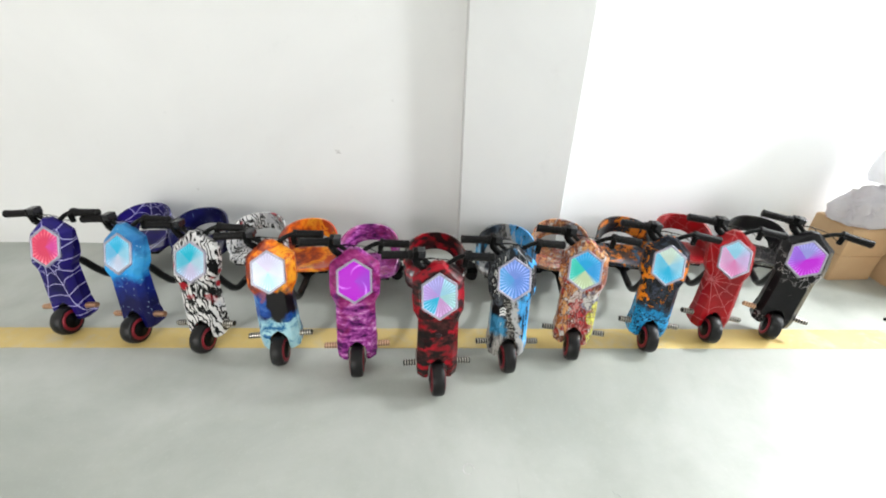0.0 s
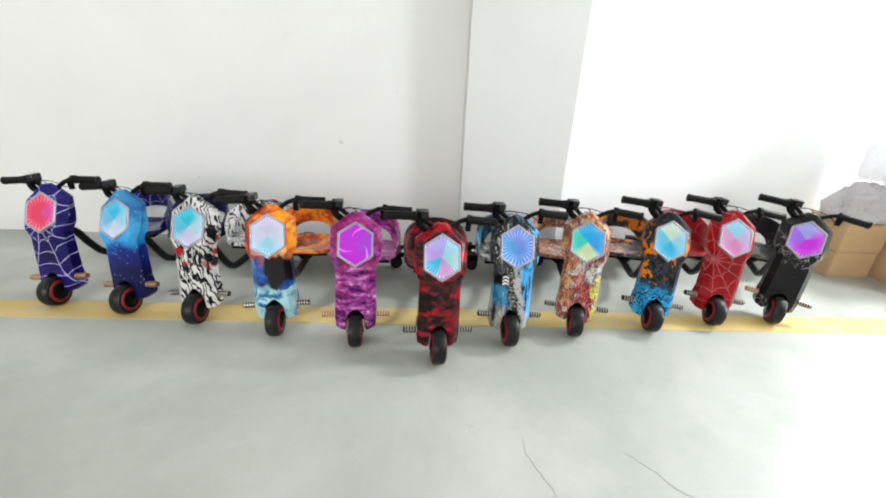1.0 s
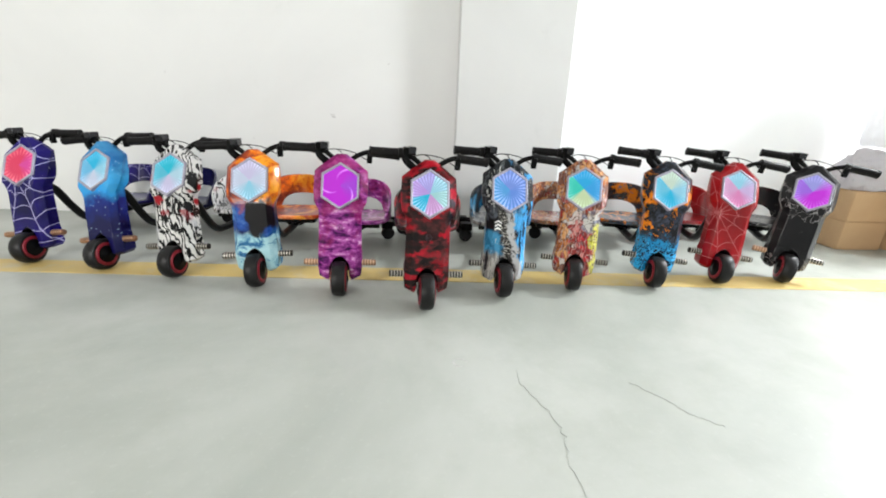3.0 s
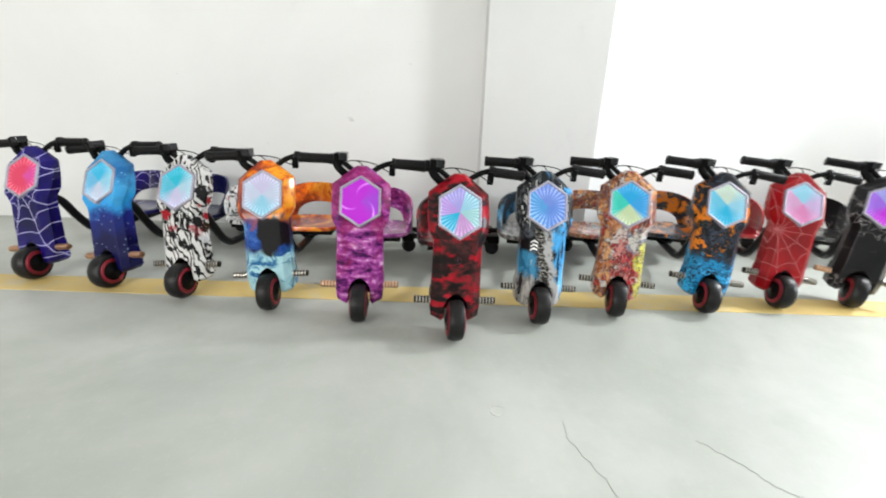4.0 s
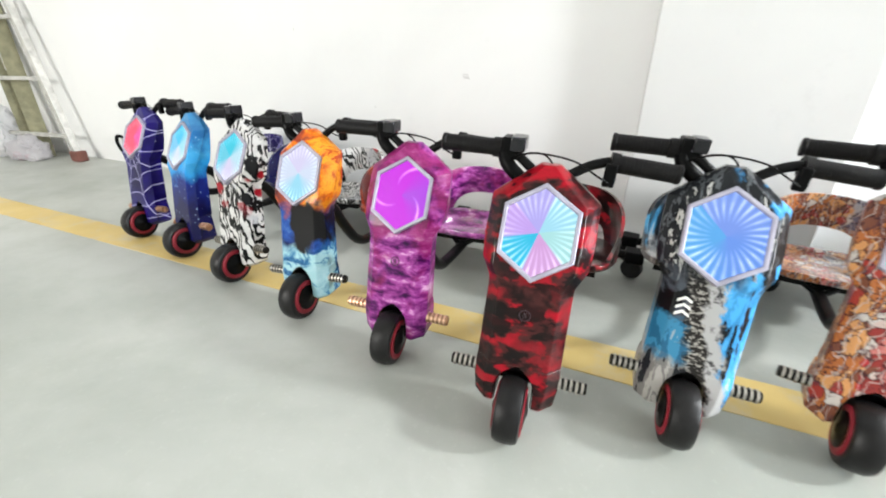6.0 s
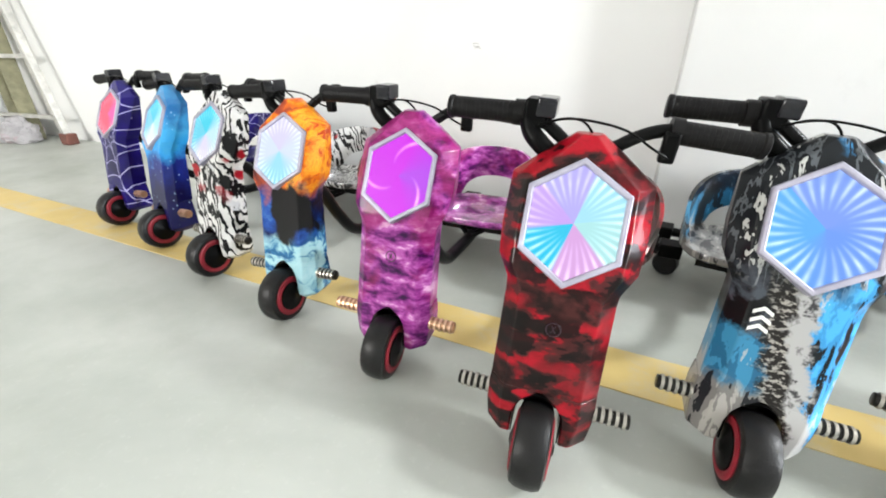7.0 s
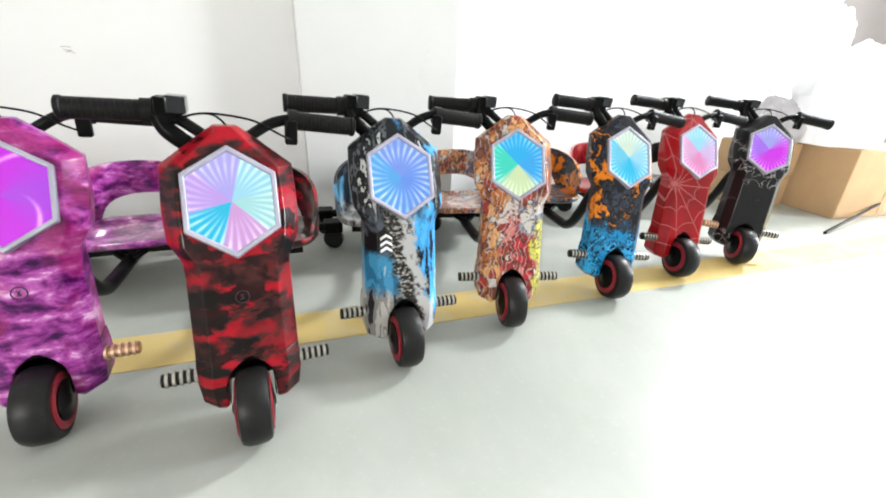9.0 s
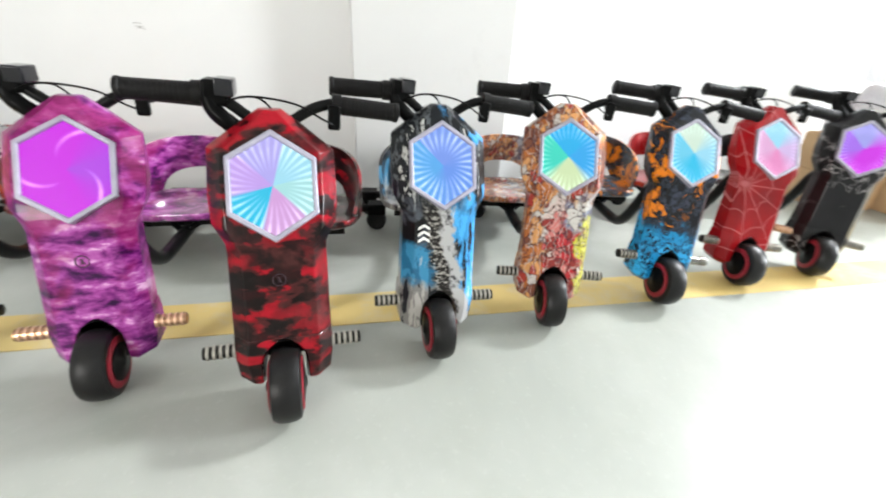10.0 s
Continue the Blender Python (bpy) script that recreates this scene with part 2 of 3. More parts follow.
        scarlet = n.ramp(pick, [(0.0, (0.55, 0.06, 0.07)), (0.4, (0.36, 0.07, 0.06)), (0.6, (0.6, 0.24, 0.22)), (0.82, (0.62, 0.5, 0.46))], True)
        ash = n.ramp(pick, [(0.0, (0.45, 0.46, 0.48)), (0.35, (0.3, 0.33, 0.42)), (0.6, (0.6, 0.58, 0.55)), (0.85, (0.2, 0.2, 0.26))], True)
        wob = n.math("MULTIPLY", n.math("SUBTRACT", n.noise(14, 5, 0.6), 0.5), 0.16)
        u, h = n.math("ADD", x, wob), n.math("ADD", z, wob)
        c = n.mix(n.step(u, -0.028, 0.004), amber, scarlet)
        c = n.mix(n.math("MULTIPLY", n.step(u, 0.012, 0.004), n.step(h, 0.27, 0.006)), c, ash)
        c = n.mix(n.math("MULTIPLY", n.step(h, 0.36, 0.01), n.step(n.noise(9, 4), 0.42, 0.02)), c, amber)
        c = n.mix(n.math("MULTIPLY", n.step(u, 0.062, 0.004), n.math("SUBTRACT", 1.0, n.step(h, 0.31, 0.01))), c, (0.62, 0.6, 0.12))
        line = n.cells(46, "DISTANCE_TO_EDGE", n.stretch(1, 1, 0.7, w, (0, 0.4, 0)))
        c = n.mix(n.math("MULTIPLY", n.math("SUBTRACT", 1.0, n.step(line, 0.05, 0.03)), 0.85), c, (0.07, 0.03, 0.035))
        scrawl = n.add("ShaderNodeTexWave", Scale=20.0, Distortion=14.0, Detail=3.0, Vector=n.coord)
        c = n.mix(n.math("MULTIPLY", n.step(scrawl.outputs["Fac"], 0.93, 0.03), 0.6), c, (0.62, 0.56, 0.52))
        c = n.mix(n.math("MULTIPLY", n.step(n.noise(50, 5, 0.75), 0.58, 0.04), 0.6), c, (0.12, 0.06, 0.08))
    elif name == "ember_blue":
        w = n.warp(12, 0.1)
        k = n.noise(9, 7, 0.7, 0.6, w)
        top = n.ramp(k, [(0.0, (0.012, 0.012, 0.018)), (0.46, (0.06, 0.075, 0.11)), (0.49, (0.02, 0.018, 0.02)), (0.545, (0.72, 0.26, 0.02)), (0.63, (0.16, 0.2, 0.28)), (0.7, (0.05, 0.28, 0.5))], True)
        low = n.ramp(k, [(0.0, (0.01, 0.02, 0.03)), (0.38, (0.02, 0.28, 0.52)), (0.46, (0.01, 0.015, 0.025)), (0.5, (0.05, 0.4, 0.7)), (0.55, (0.012, 0.016, 0.025)), (0.62, (0.02, 0.24, 0.46))], True)
        h = n.math("ADD", z, n.math("MULTIPLY", n.math("SUBTRACT", n.noise(14, 5), 0.5), 0.2))
        c = n.mix(n.step(h, 0.24, 0.02), low, top)
    elif name == "red_web":
        c = n.ramp(n.noise(5, 3), [(0.3, (0.3, 0.008, 0.02)), (0.7, (0.5, 0.02, 0.035))])
        dx, dz = n.math("ADD", x, 0.075), n.math("ADD", z, -0.335)
        ang = n.math("ARCTAN2", dz, dx)
        rad = n.math("SQRT", n.math("ADD", n.math("MULTIPLY", dx, dx), n.math("MULTIPLY", dz, dz)))
        spoke = n.math("ABSOLUTE", n.math("SINE", n.math("MULTIPLY", ang, 7.0)))
        s1 = n.math("LESS_THAN", n.math("MULTIPLY", spoke, rad), 0.008)
        sag = n.math("ADD", n.math("MULTIPLY", rad, 15.0), n.math("MULTIPLY", spoke, 0.25))
        ring = n.math("LESS_THAN", n.math("ABSOLUTE", n.math("SUBTRACT", n.math("FRACT", sag), 0.5)), 0.022)
        c = n.mix(n.math("MULTIPLY", n.math("MAXIMUM", s1, ring), 0.6), c, (0.7, 0.38, 0.38))
    else:
        c = n.ramp(n.noise(8, 3), [(0.3, (0.008, 0.008, 0.009)), (0.7, (0.022, 0.02, 0.022))])
        bolt = n.cells(26, "DISTANCE_TO_EDGE", n.warp(20, 0.07))
        zone = n.step(n.noise(6, 2, at=n.stretch(0.5, 0.5, 1.5)), 0.5, 0.04)
        c = n.mix(n.math("MULTIPLY", n.math("SUBTRACT", 1.0, n.step(bolt, 0.024, 0.016)), zone), c, (0.42, 0.4, 0.4))
    grade = n.add("ShaderNodeGamma", Color=c, Gamma=1.5 if name in ("red_camo", "violet_web", "red_web", "violet_camo") else 1.25)
    return n.base(grade.outputs["Color"]).bump(n.noise(3, 2), 0.03, 0.002).mat


def mirror_light(name, colours, soft=0.3, power=1.25, rays=34, whirl=3.2, sharp=2.0, reach=(0.064, 0.02)):
    """Tunnel-mirror lamp: coloured sectors, bright rays running in from the rim."""
    n = Nodes("tunnel_light_" + name, 0.15)
    x, y, z = n.xyz()
    ang = n.math("ARCTAN2", z, x)
    rad = n.math("SQRT", n.math("ADD", n.math("MULTIPLY", x, x), n.math("MULTIPLY", z, z)))
    turn = n.math("FRACT", n.math("ADD", n.math("DIVIDE", ang, 2 * math.pi), 0.625))
    stops = []
    for i, c in enumerate(colours):
        a, b = i / len(colours), (i + 1) / len(colours)
        stops += [(a + soft / len(colours), c), (b - soft / len(colours), c)]
    c = n.ramp(turn, stops)
    swirl = n.math("ADD", n.math("MULTIPLY", ang, float(rays)), n.math("MULTIPLY", rad, whirl * 10))
    ray = n.math("ADD", n.math("MULTIPLY", n.math("SINE", swirl), 0.5), 0.5)
    ray = n.math("MULTIPLY", n.math("POWER", ray, sharp), n.math("MULTIPLY", n.step(rad, *reach), n.step(n.noise(18, 2), 0.45, 0.2)))
    white = tuple(0.6 + 0.4 * v for v in np.mean(colours, axis=0))
    c = n.mix(n.math("MULTIPLY", ray, 0.6), c, tuple(float(v) for v in white))
    glow = n.math("ADD", n.math("MULTIPLY", ray, 0.5), 0.62)
    n.put(n.bsdf.inputs["Emission Color"], c)
    n.put(n.bsdf.inputs["Emission Strength"], n.math("MULTIPLY", glow, power))
    return n.base((0.02, 0.02, 0.03)).mat


# the taupe is kept dark to hold the recess's shade; the east wall shares it
FLOOR, WALL, WALL_DIM = concrete_floor(), plaster("white_plaster", (0.72, 0.72, 0.71), (0.78, 0.78, 0.77)), plaster("dim_taupe_plaster", (0.22, 0.195, 0.185), (0.28, 0.25, 0.24))
# paler plaster for the bay: the strong light there is put into its colour
WALL_LIT = plaster("lit_bay_plaster", (0.85, 0.86, 0.87), (0.89, 0.9, 0.9))
PAINT, CARD = line_paint(), cardboard()
BLACK = plain("black_plastic", (0.003, 0.003, 0.003), 0.3, shine=0.07)
RUBBER = plain("tyre_rubber", (0.008, 0.0075, 0.0075), 0.38, shine=0.25, bump=0.4, scale=30)
GRIP = plain("grip_rubber", (0.007, 0.0065, 0.0065), 0.45, shine=0.13, bump=0.4, scale=40)
RED_RIM = plain("red_rim", (0.21, 0.012, 0.022), 0.4, shine=0.3)


def ringed(name, metal_colour, ring_colour):
    """Metal peg with dark grooves round it."""
    n = Nodes(name, 0.3, 0.9)
    x, y, z = n.xyz()
    across = n.math("SQRT", n.math("ADD", n.math("MULTIPLY", y, y), n.math("MULTIPLY", z, z)))
    c = n.mix(n.step(across, 0.0136, 0.0007), ring_colour, metal_colour)
    c = n.mix(n.math("MULTIPLY", n.step(n.noise(90, 4, 0.7), 0.58, 0.06), 0.5), c, ring_colour)
    return n.base(c).bump(n.noise(90, 3), 0.1, 0.0005).mat


PEG_STEEL = ringed("ringed_steel_peg", (0.48, 0.45, 0.4), (0.03, 0.028, 0.026))
COPPER = ringed("ringed_copper_peg", (0.78, 0.52, 0.36), (0.42, 0.23, 0.14))
BADGE = plain("dark_badge_print", (0.03, 0.012, 0.02), 0.35)
DARK_STEEL = plain("black_steel", (0.004, 0.004, 0.004), 0.3, shine=0.12)
SCREEN = plain("display_glass", (0.008, 0.008, 0.01), 0.08)
BEZEL = plain("lavender_silver_bezel", (0.36, 0.345, 0.42), 0.35, 0.2)
ALU = plain("aluminium", (0.5, 0.49, 0.46), 0.45, 0.4)


def film_plastic(name, colour, print_colour):
    """Thin milky plastic film: light comes through it."""
    n = Nodes(name, 0.4)
    c = n.mix(n.math("MULTIPLY", n.step(n.noise(5, 2), 0.66, 0.03), 0.6), colour, print_colour)
    n.base(c).bump(n.noise(14, 6, 0.7), 0.5, 0.01)
    see = n.add("ShaderNodeBsdfTranslucent", Color=c)
    both = n.add("ShaderNodeMixShader", Fac=0.5)
    n.put(both.inputs[1], n.bsdf.outputs[0])
    n.put(both.inputs[2], see.outputs[0])
    n.put(n.tree.nodes["Material Output"].inputs["Surface"], both.outputs[0])
    return n.mat


BAG = film_plastic("white_plastic_bag", (0.86, 0.86, 0.87), (0.82, 0.7, 0.74))
BAG_GREY = film_plastic("pale_plastic_bag", (0.72, 0.7, 0.72), (0.75, 0.5, 0.56))
PRINT_WHITE = plain("white_print", (0.7, 0.69, 0.66), 0.4)
PRINT_RED = plain("red_print", (0.45, 0.015, 0.03), 0.4)
BROWN = plain("brown_rubber_foot", (0.16, 0.06, 0.045), 0.6)
OLIVE = plain("olive_board", (0.22, 0.21, 0.13), 0.7)
TAPE = plain("brown_tape", (0.45, 0.27, 0.12), 0.3)


# ---- building helpers ----
def mesh_of(name, bm, material, smooth=False):
    me = bpy.data.meshes.new(name)
    bmesh.ops.recalc_face_normals(bm, faces=bm.faces)
    bm.to_mesh(me)
    bm.free()
    me.materials.append(material)
    if smooth:
        me.polygons.foreach_set("use_smooth", [True] * len(me.polygons))
        me.set_sharp_from_angle(angle=radians(40))
    return me


def part(name, bm, material, parent=None, label="", m=None, smooth=True, bevel=0.0):
    ob = new(name, mesh_of(name, bm, material, smooth))
    if m is not None:
        ob.matrix_basis = m
    if parent:
        ob.parent = parent
    if label:
        tagged(ob, label)
    if bevel:
        mod = ob.modifiers.new("rounded", "BEVEL")
        mod.width, mod.segments, mod.limit_method, mod.angle_limit = bevel, 3, "ANGLE", radians(25)
    return ob


def box(bm, x0, x1, y0, y1, z0, z1, m=None):
    vs = [bm.verts.new((x, y, z)) for z in (z0, z1) for x, y in ((x0, y0), (x1, y0), (x1, y1), (x0, y1))]
    if m is not None:
        for v in vs:
            v.co = m @ v.co
    for f in ((3, 2, 1, 0), (4, 5, 6, 7), (0, 1, 5, 4), (1, 2, 6, 5), (2, 3, 7, 6), (3, 0, 4, 7)):
        bm.faces.new([vs[i] for i in f])
    return bm


def loft(bm, rings, caps=True):
    """Skin through rings of points of equal number."""
    rows = [[bm.verts.new(p) for p in r] for r in rings]
    n = len(rows[0])
    for a, b in zip(rows, rows[1:]):
        for i in range(n):
            bm.faces.new((a[i], a[(i + 1) % n], b[(i + 1) % n], b[i]))
    if caps:
        bm.faces.new(rows[0][::-1])
        bm.faces.new(rows[-1])
    return bm


def tube(bm, points, radii, sides=12):
    """A round bar along points; radii: one number or one a point."""
    pts = [Vector(p) for p in points]
    if not isinstance(radii, (list, tuple)):
        radii = [radii] * len(pts)
    rings, up = [], None
    for i, p in enumerate(pts):
        d = (pts[min(i + 1, len(pts) - 1)] - pts[max(i - 1, 0)]).normalized()
        if up is None:
            up = Vector((0, 0, 1)) if abs(d.z) < 0.9 else Vector((0, 1, 0))
        side = d.cross(up).normalized()
        up = side.cross(d).normalized()
        rings.append([p + (side * math.cos(a) + up * math.sin(a)) * radii[i] for a in (2 * math.pi * k / sides for k in range(sides))])
    return loft(bm, rings)


def curve(points, steps=6):
    """Points of a smooth line through the given ones."""
    p = [Vector(v) for v in points]
    p = [2 * p[0] - p[1]] + p + [2 * p[-1] - p[-2]]
    out = []
    for i in range(1, len(p) - 2):
        for k in range(steps):
            t = k / steps
            a, b, c, d = p[i - 1], p[i], p[i + 1], p[i + 2]
            out.append(0.5 * (2 * b + (c - a) * t + (2 * a - 5 * b + 4 * c - d) * t * t + (3 * b - a - 3 * c + d) * t ** 3))
    return out + [p[-2]]


def turned(bm, profile, m=None, sides=28):
    """A body of revolution about x; profile: (x, radius)."""
    m = m or Matrix()
    return loft(bm, [[m @ Vector((x, r * math.cos(a), r * math.sin(a))) for a in (2 * math.pi * k / sides for k in range(sides))] for x, r in profile])


# ---- the hall ----
part("floor", box(bmesh.new(), -7, 6.8, -5.2, 2.4, -0.2, 0), FLOOR)
tagged(bpy.data.objects["floor"], "grey-green sealed concrete floor with faint stains and cracks", "floor", kind="structure")
line = part("floor_line", box(bmesh.new(), -6.9, 6.5, 0.303, 0.455, -0.001, 0.0025), PAINT)
tagged(line, "worn yellow painted line on the concrete floor", "floor marking", kind="structure")


def wall(name, label, *ranges, material=WALL):
    bm = bmesh.new()
    for r in ranges:
        box(bm, *r)
    return tagged(part(name, bm, material, smooth=False), label, "wall", kind="structure")


wall("wall_north", "white plastered wall with faint scuffs", (-7.2, 0.5, 1.4, 1.6, -0.2, 3.4))
wall("wall_north_bay", "white plastered wall bay beside the pillar, strong light put into its colour", (0.5, 3.55, 1.4, 1.6, -0.2, 3.4), material=WALL_LIT)
wall("wall_recess", "taupe wall of a recess beyond the boxes, shade put into its colour", (3.55, 6.8, 2.4, 2.6, -0.2, 3.4), (3.35, 3.55, 1.6, 2.6, -0.2, 3.4), material=WALL_DIM)
# pillar plaster darkened, so its dimmer lighting beside the bay sits in the colour
pillar = part("pillar", box(bmesh.new(), 0.168, 0.868, 1.268, 1.4, -0.1, 3.2), plaster("dimmed_pillar_plaster", (0.6, 0.6, 0.59), (0.66, 0.66, 0.65)), bevel=0.008)
tagged(pillar, "white plastered pillar standing proud of the wall", "pillar", kind="structure")
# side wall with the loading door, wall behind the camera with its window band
wall("wall_east", "plastered side wall with an open loading door", (6.6, 6.8, 0.0, 2.4, -0.2, 3.4), (6.6, 6.8, -5.4, -2.1, -0.2, 3.4), (6.6, 6.8, -2.1, 0.0, 3.1, 3.4), material=WALL_DIM)
wall("wall_west", "white plastered side wall", (-7.2, -7.0, -5.4, 1.4, -0.2, 3.4))
wall("wall_south", "white plastered wall with a wide window", (-7.0, 6.6, -5.4, -5.2, -0.2, 1.3), (-7.0, 6.6, -5.4, -5.2, 2.9, 3.4), (-7.0, -5.0, -5.4, -5.2, 1.3, 2.9), (-2.2, 6.6, -5.4, -5.2, 1.3, 2.9))
bm = bmesh.new()
for x0, x1, y0, y1 in ((-7.2, 6.8, -5.4, -0.05), (-7.2, -4.9, -0.05, 0.75), (0.1, 6.8, -0.05, 0.75), (-7.2, 4.3, 0.75, 1.6), (5.3, 6.8, 0.75, 1.6), (-7.2, 6.8, 1.6, 2.6)):
    box(bm, x0, x1, y0, y1, 3.2, 3.4)
ceiling = part("ceiling", bm, WALL, smooth=False)
tagged(ceiling, "plain white ceiling with a roof hatch and a gap for the added fill lamp", "ceiling", kind="structure")


# ---- the drift trikes ----
TILT = -27.4  # lean of the head's face
COVER = [  # height, half width of the front, half width of the sides, front, back, depth of the chamfer
    (0.168, 0.065, 0.0917, 0.049, 0.132, 0.026),
    (0.200, 0.064, 0.091, 0.054, 0.138, 0.026),
    (0.330, 0.063, 0.089, 0.082, 0.160, 0.026),
    (0.350, 0.064, 0.090, 0.084, 0.164, 0.026),
    (0.385, 0.082, 0.110, 0.090, 0.180, 0.034),
    (0.430, 0.086, 0.1145, 0.113, 0.194, 0.036),
    (0.508, 0.084, 0.1125, 0.154, 0.214, 0.036),
    (0.548, 0.038, 0.060, 0.175, 0.222, 0.026),
    (0.577, 0.010, 0.020, 0.190, 0.222, 0.014),
]


def ring_at(z, wf, ws, yf, yb, c):
    return [(-wf, yf, z), (wf, yf, z), (ws, yf + c, z), (ws * 0.96, yb, z), (-ws * 0.96, yb, z), (-ws, yf + c, z)]


def cover_mesh():
    bm = loft(bmesh.new(), [ring_at(*row) for row in COVER])
    # two cheeks beside the wheel, meeting in a round arch
    for s in (-1, 1):
        rows = []
        for z, ws, inner, yf in ((0.058, 0.070, 0.048, 0.052), (0.075, 0.088, 0.043, 0.036), (0.118, 0.093, 0.042, 0.039), (0.138, 0.0935, 0.037, 0.042), (0.153, 0.093, 0.026, 0.045), (0.163, 0.092, 0.013, 0.047), (0.170, 0.092, 0.002, 0.049)):
            wf = max(inner + 0.004, ws - 0.027)
            rows.append([(s * inner, yf, z), (s * wf, yf, z), (s * ws, yf + 0.026, z), (s * ws, 0.126, z), (s * inner, 0.126, z)])
        loft(bm, rows)
    return bm


def hexagon(k=1.0, w=0.0775, v=0.1025, e=0.052):
    return [(0, v * k), (w * k, e * k), (w * k, -e * k), (0, -v * k), (-w * k, -e * k), (-w * k, e * k)]


def bezel_mesh():
    outer, inner = hexagon(), hexagon(0.885)
    return loft(bmesh.new(), [[(x, y, z) for x, z in o] for o, y in ((outer, 0.012), (outer, -0.007), (hexagon(0.985), -0.0095), (hexagon(0.905), -0.0095), (inner, -0.007), (inner, 0.004))])


def wheel_meshes():
    tyre = turned(bmesh.new(), [(-0.021, 0.046), (-0.0255, 0.056), (-0.0265, 0.063), (-0.0235, 0.0705), (-0.0145, 0.0751), (0.0, 0.0765), (0.0145, 0.0751), (0.0235, 0.0705), (0.0265, 0.063), (0.0255, 0.056), (0.021, 0.046)], sides=72)
    for v in tyre.verts:  # shallow tread
        r = math.hypot(v.co.y, v.co.z)
        if r > 0.07:
            k = 1 + 0.012 * (round(math.atan2(v.co.z, v.co.y) / (2 * math.pi) * 72) % 2)
            v.co.y, v.co.z = v.co.y * k, v.co.z * k
    rim = turned(bmesh.new(), [(-0.0265, 0.038), (-0.0292, 0.044), (-0.0298, 0.053), (-0.0275, 0.0565), (-0.02, 0.0565), (0.02, 0.0565), (0.0275, 0.0565), (0.0298, 0.053), (0.0292, 0.044), (0.0265, 0.038)])
    hub = turned(bmesh.new(), [(-0.036, 0.008), (-0.034, 0.012), (-0.0305, 0.041), (0.0305, 0.041), (0.034, 0.012), (0.036, 0.008)])
    return tyre, rim, hub


def peg_mesh():
    """Sleeve with raised rings and dark grooves between them."""
    prof = [(0.0, 0.0125)]
    for k in range(5):
        a = 0.004 + k * 0.0118
        prof += [(a, 0.0126), (a + 0.0004, 0.0147), (a + 0.0056, 0.0147), (a + 0.006, 0.0126)]
    return turned(bmesh.new(), prof + [(0.0625, 0.0126), (0.0635, 0.011)], sides=20)


def pan_mesh():
    """Shallow dished pan of the bucket seat."""
    bm, pan = bmesh.new(), []
    for k in range(40):
        a = 2 * math.pi * k / 40
        c, s = math.cos(a), math.sin(a)
        pan.append((0.168 * math.copysign(abs(c) ** 0.55, c), 0.14 * math.copysign(abs(s) ** 0.6, s)))
    return loft(bm, [[(x * k, 0.735 + y * k, z) for x, y in pan] for k, z in ((0.9, 0.150), (0.97, 0.152), (1.0, 0.157), (1.0, 0.170), (0.985, 0.175), (0.95, 0.176), (0.84, 0.168), (0.3, 0.164))])


def seat_mesh():
    """Bucket's back: an arch with an opening, its wings running down to the pan."""
    bm, steps, rows = bmesh.new(), 48, []
    for i in range(steps + 1):
        a = radians(-118 + 236 * i / steps)
        u = abs(a) / radians(118)
        top = 0.166 + 0.192 * max(0.0, 1 - u ** 2.8) ** 0.72
        hole = abs(a) / radians(46)
        low = 0.158 + (0.084 * math.sqrt(1 - hole ** 2.6) if hole < 1 else 0.0)
        low = min(low, top - 0.006)
        row = []
        for side in (0, 1):
            for j in range(7):
                f = j / 6 if side == 0 else 1 - j / 6
                z = low + (top - low) * f
                lip = 0.035 * max(0.0, (f - 0.8) / 0.2) ** 2 * (0.6 if side else 1)
                r = 1.03 + 0.09 * math.sin(math.pi * min(1, (z - 0.15) / 0.22)) - 0.09 * f + lip - (0.05 if side else 0)
                row.append((0.172 * r * math.sin(a), 0.735 + 0.165 * r * math.cos(a) + 0.12 * (z - 0.16) * math.cos(a), z))
        rows.append(row)
    return loft(bm, rows)


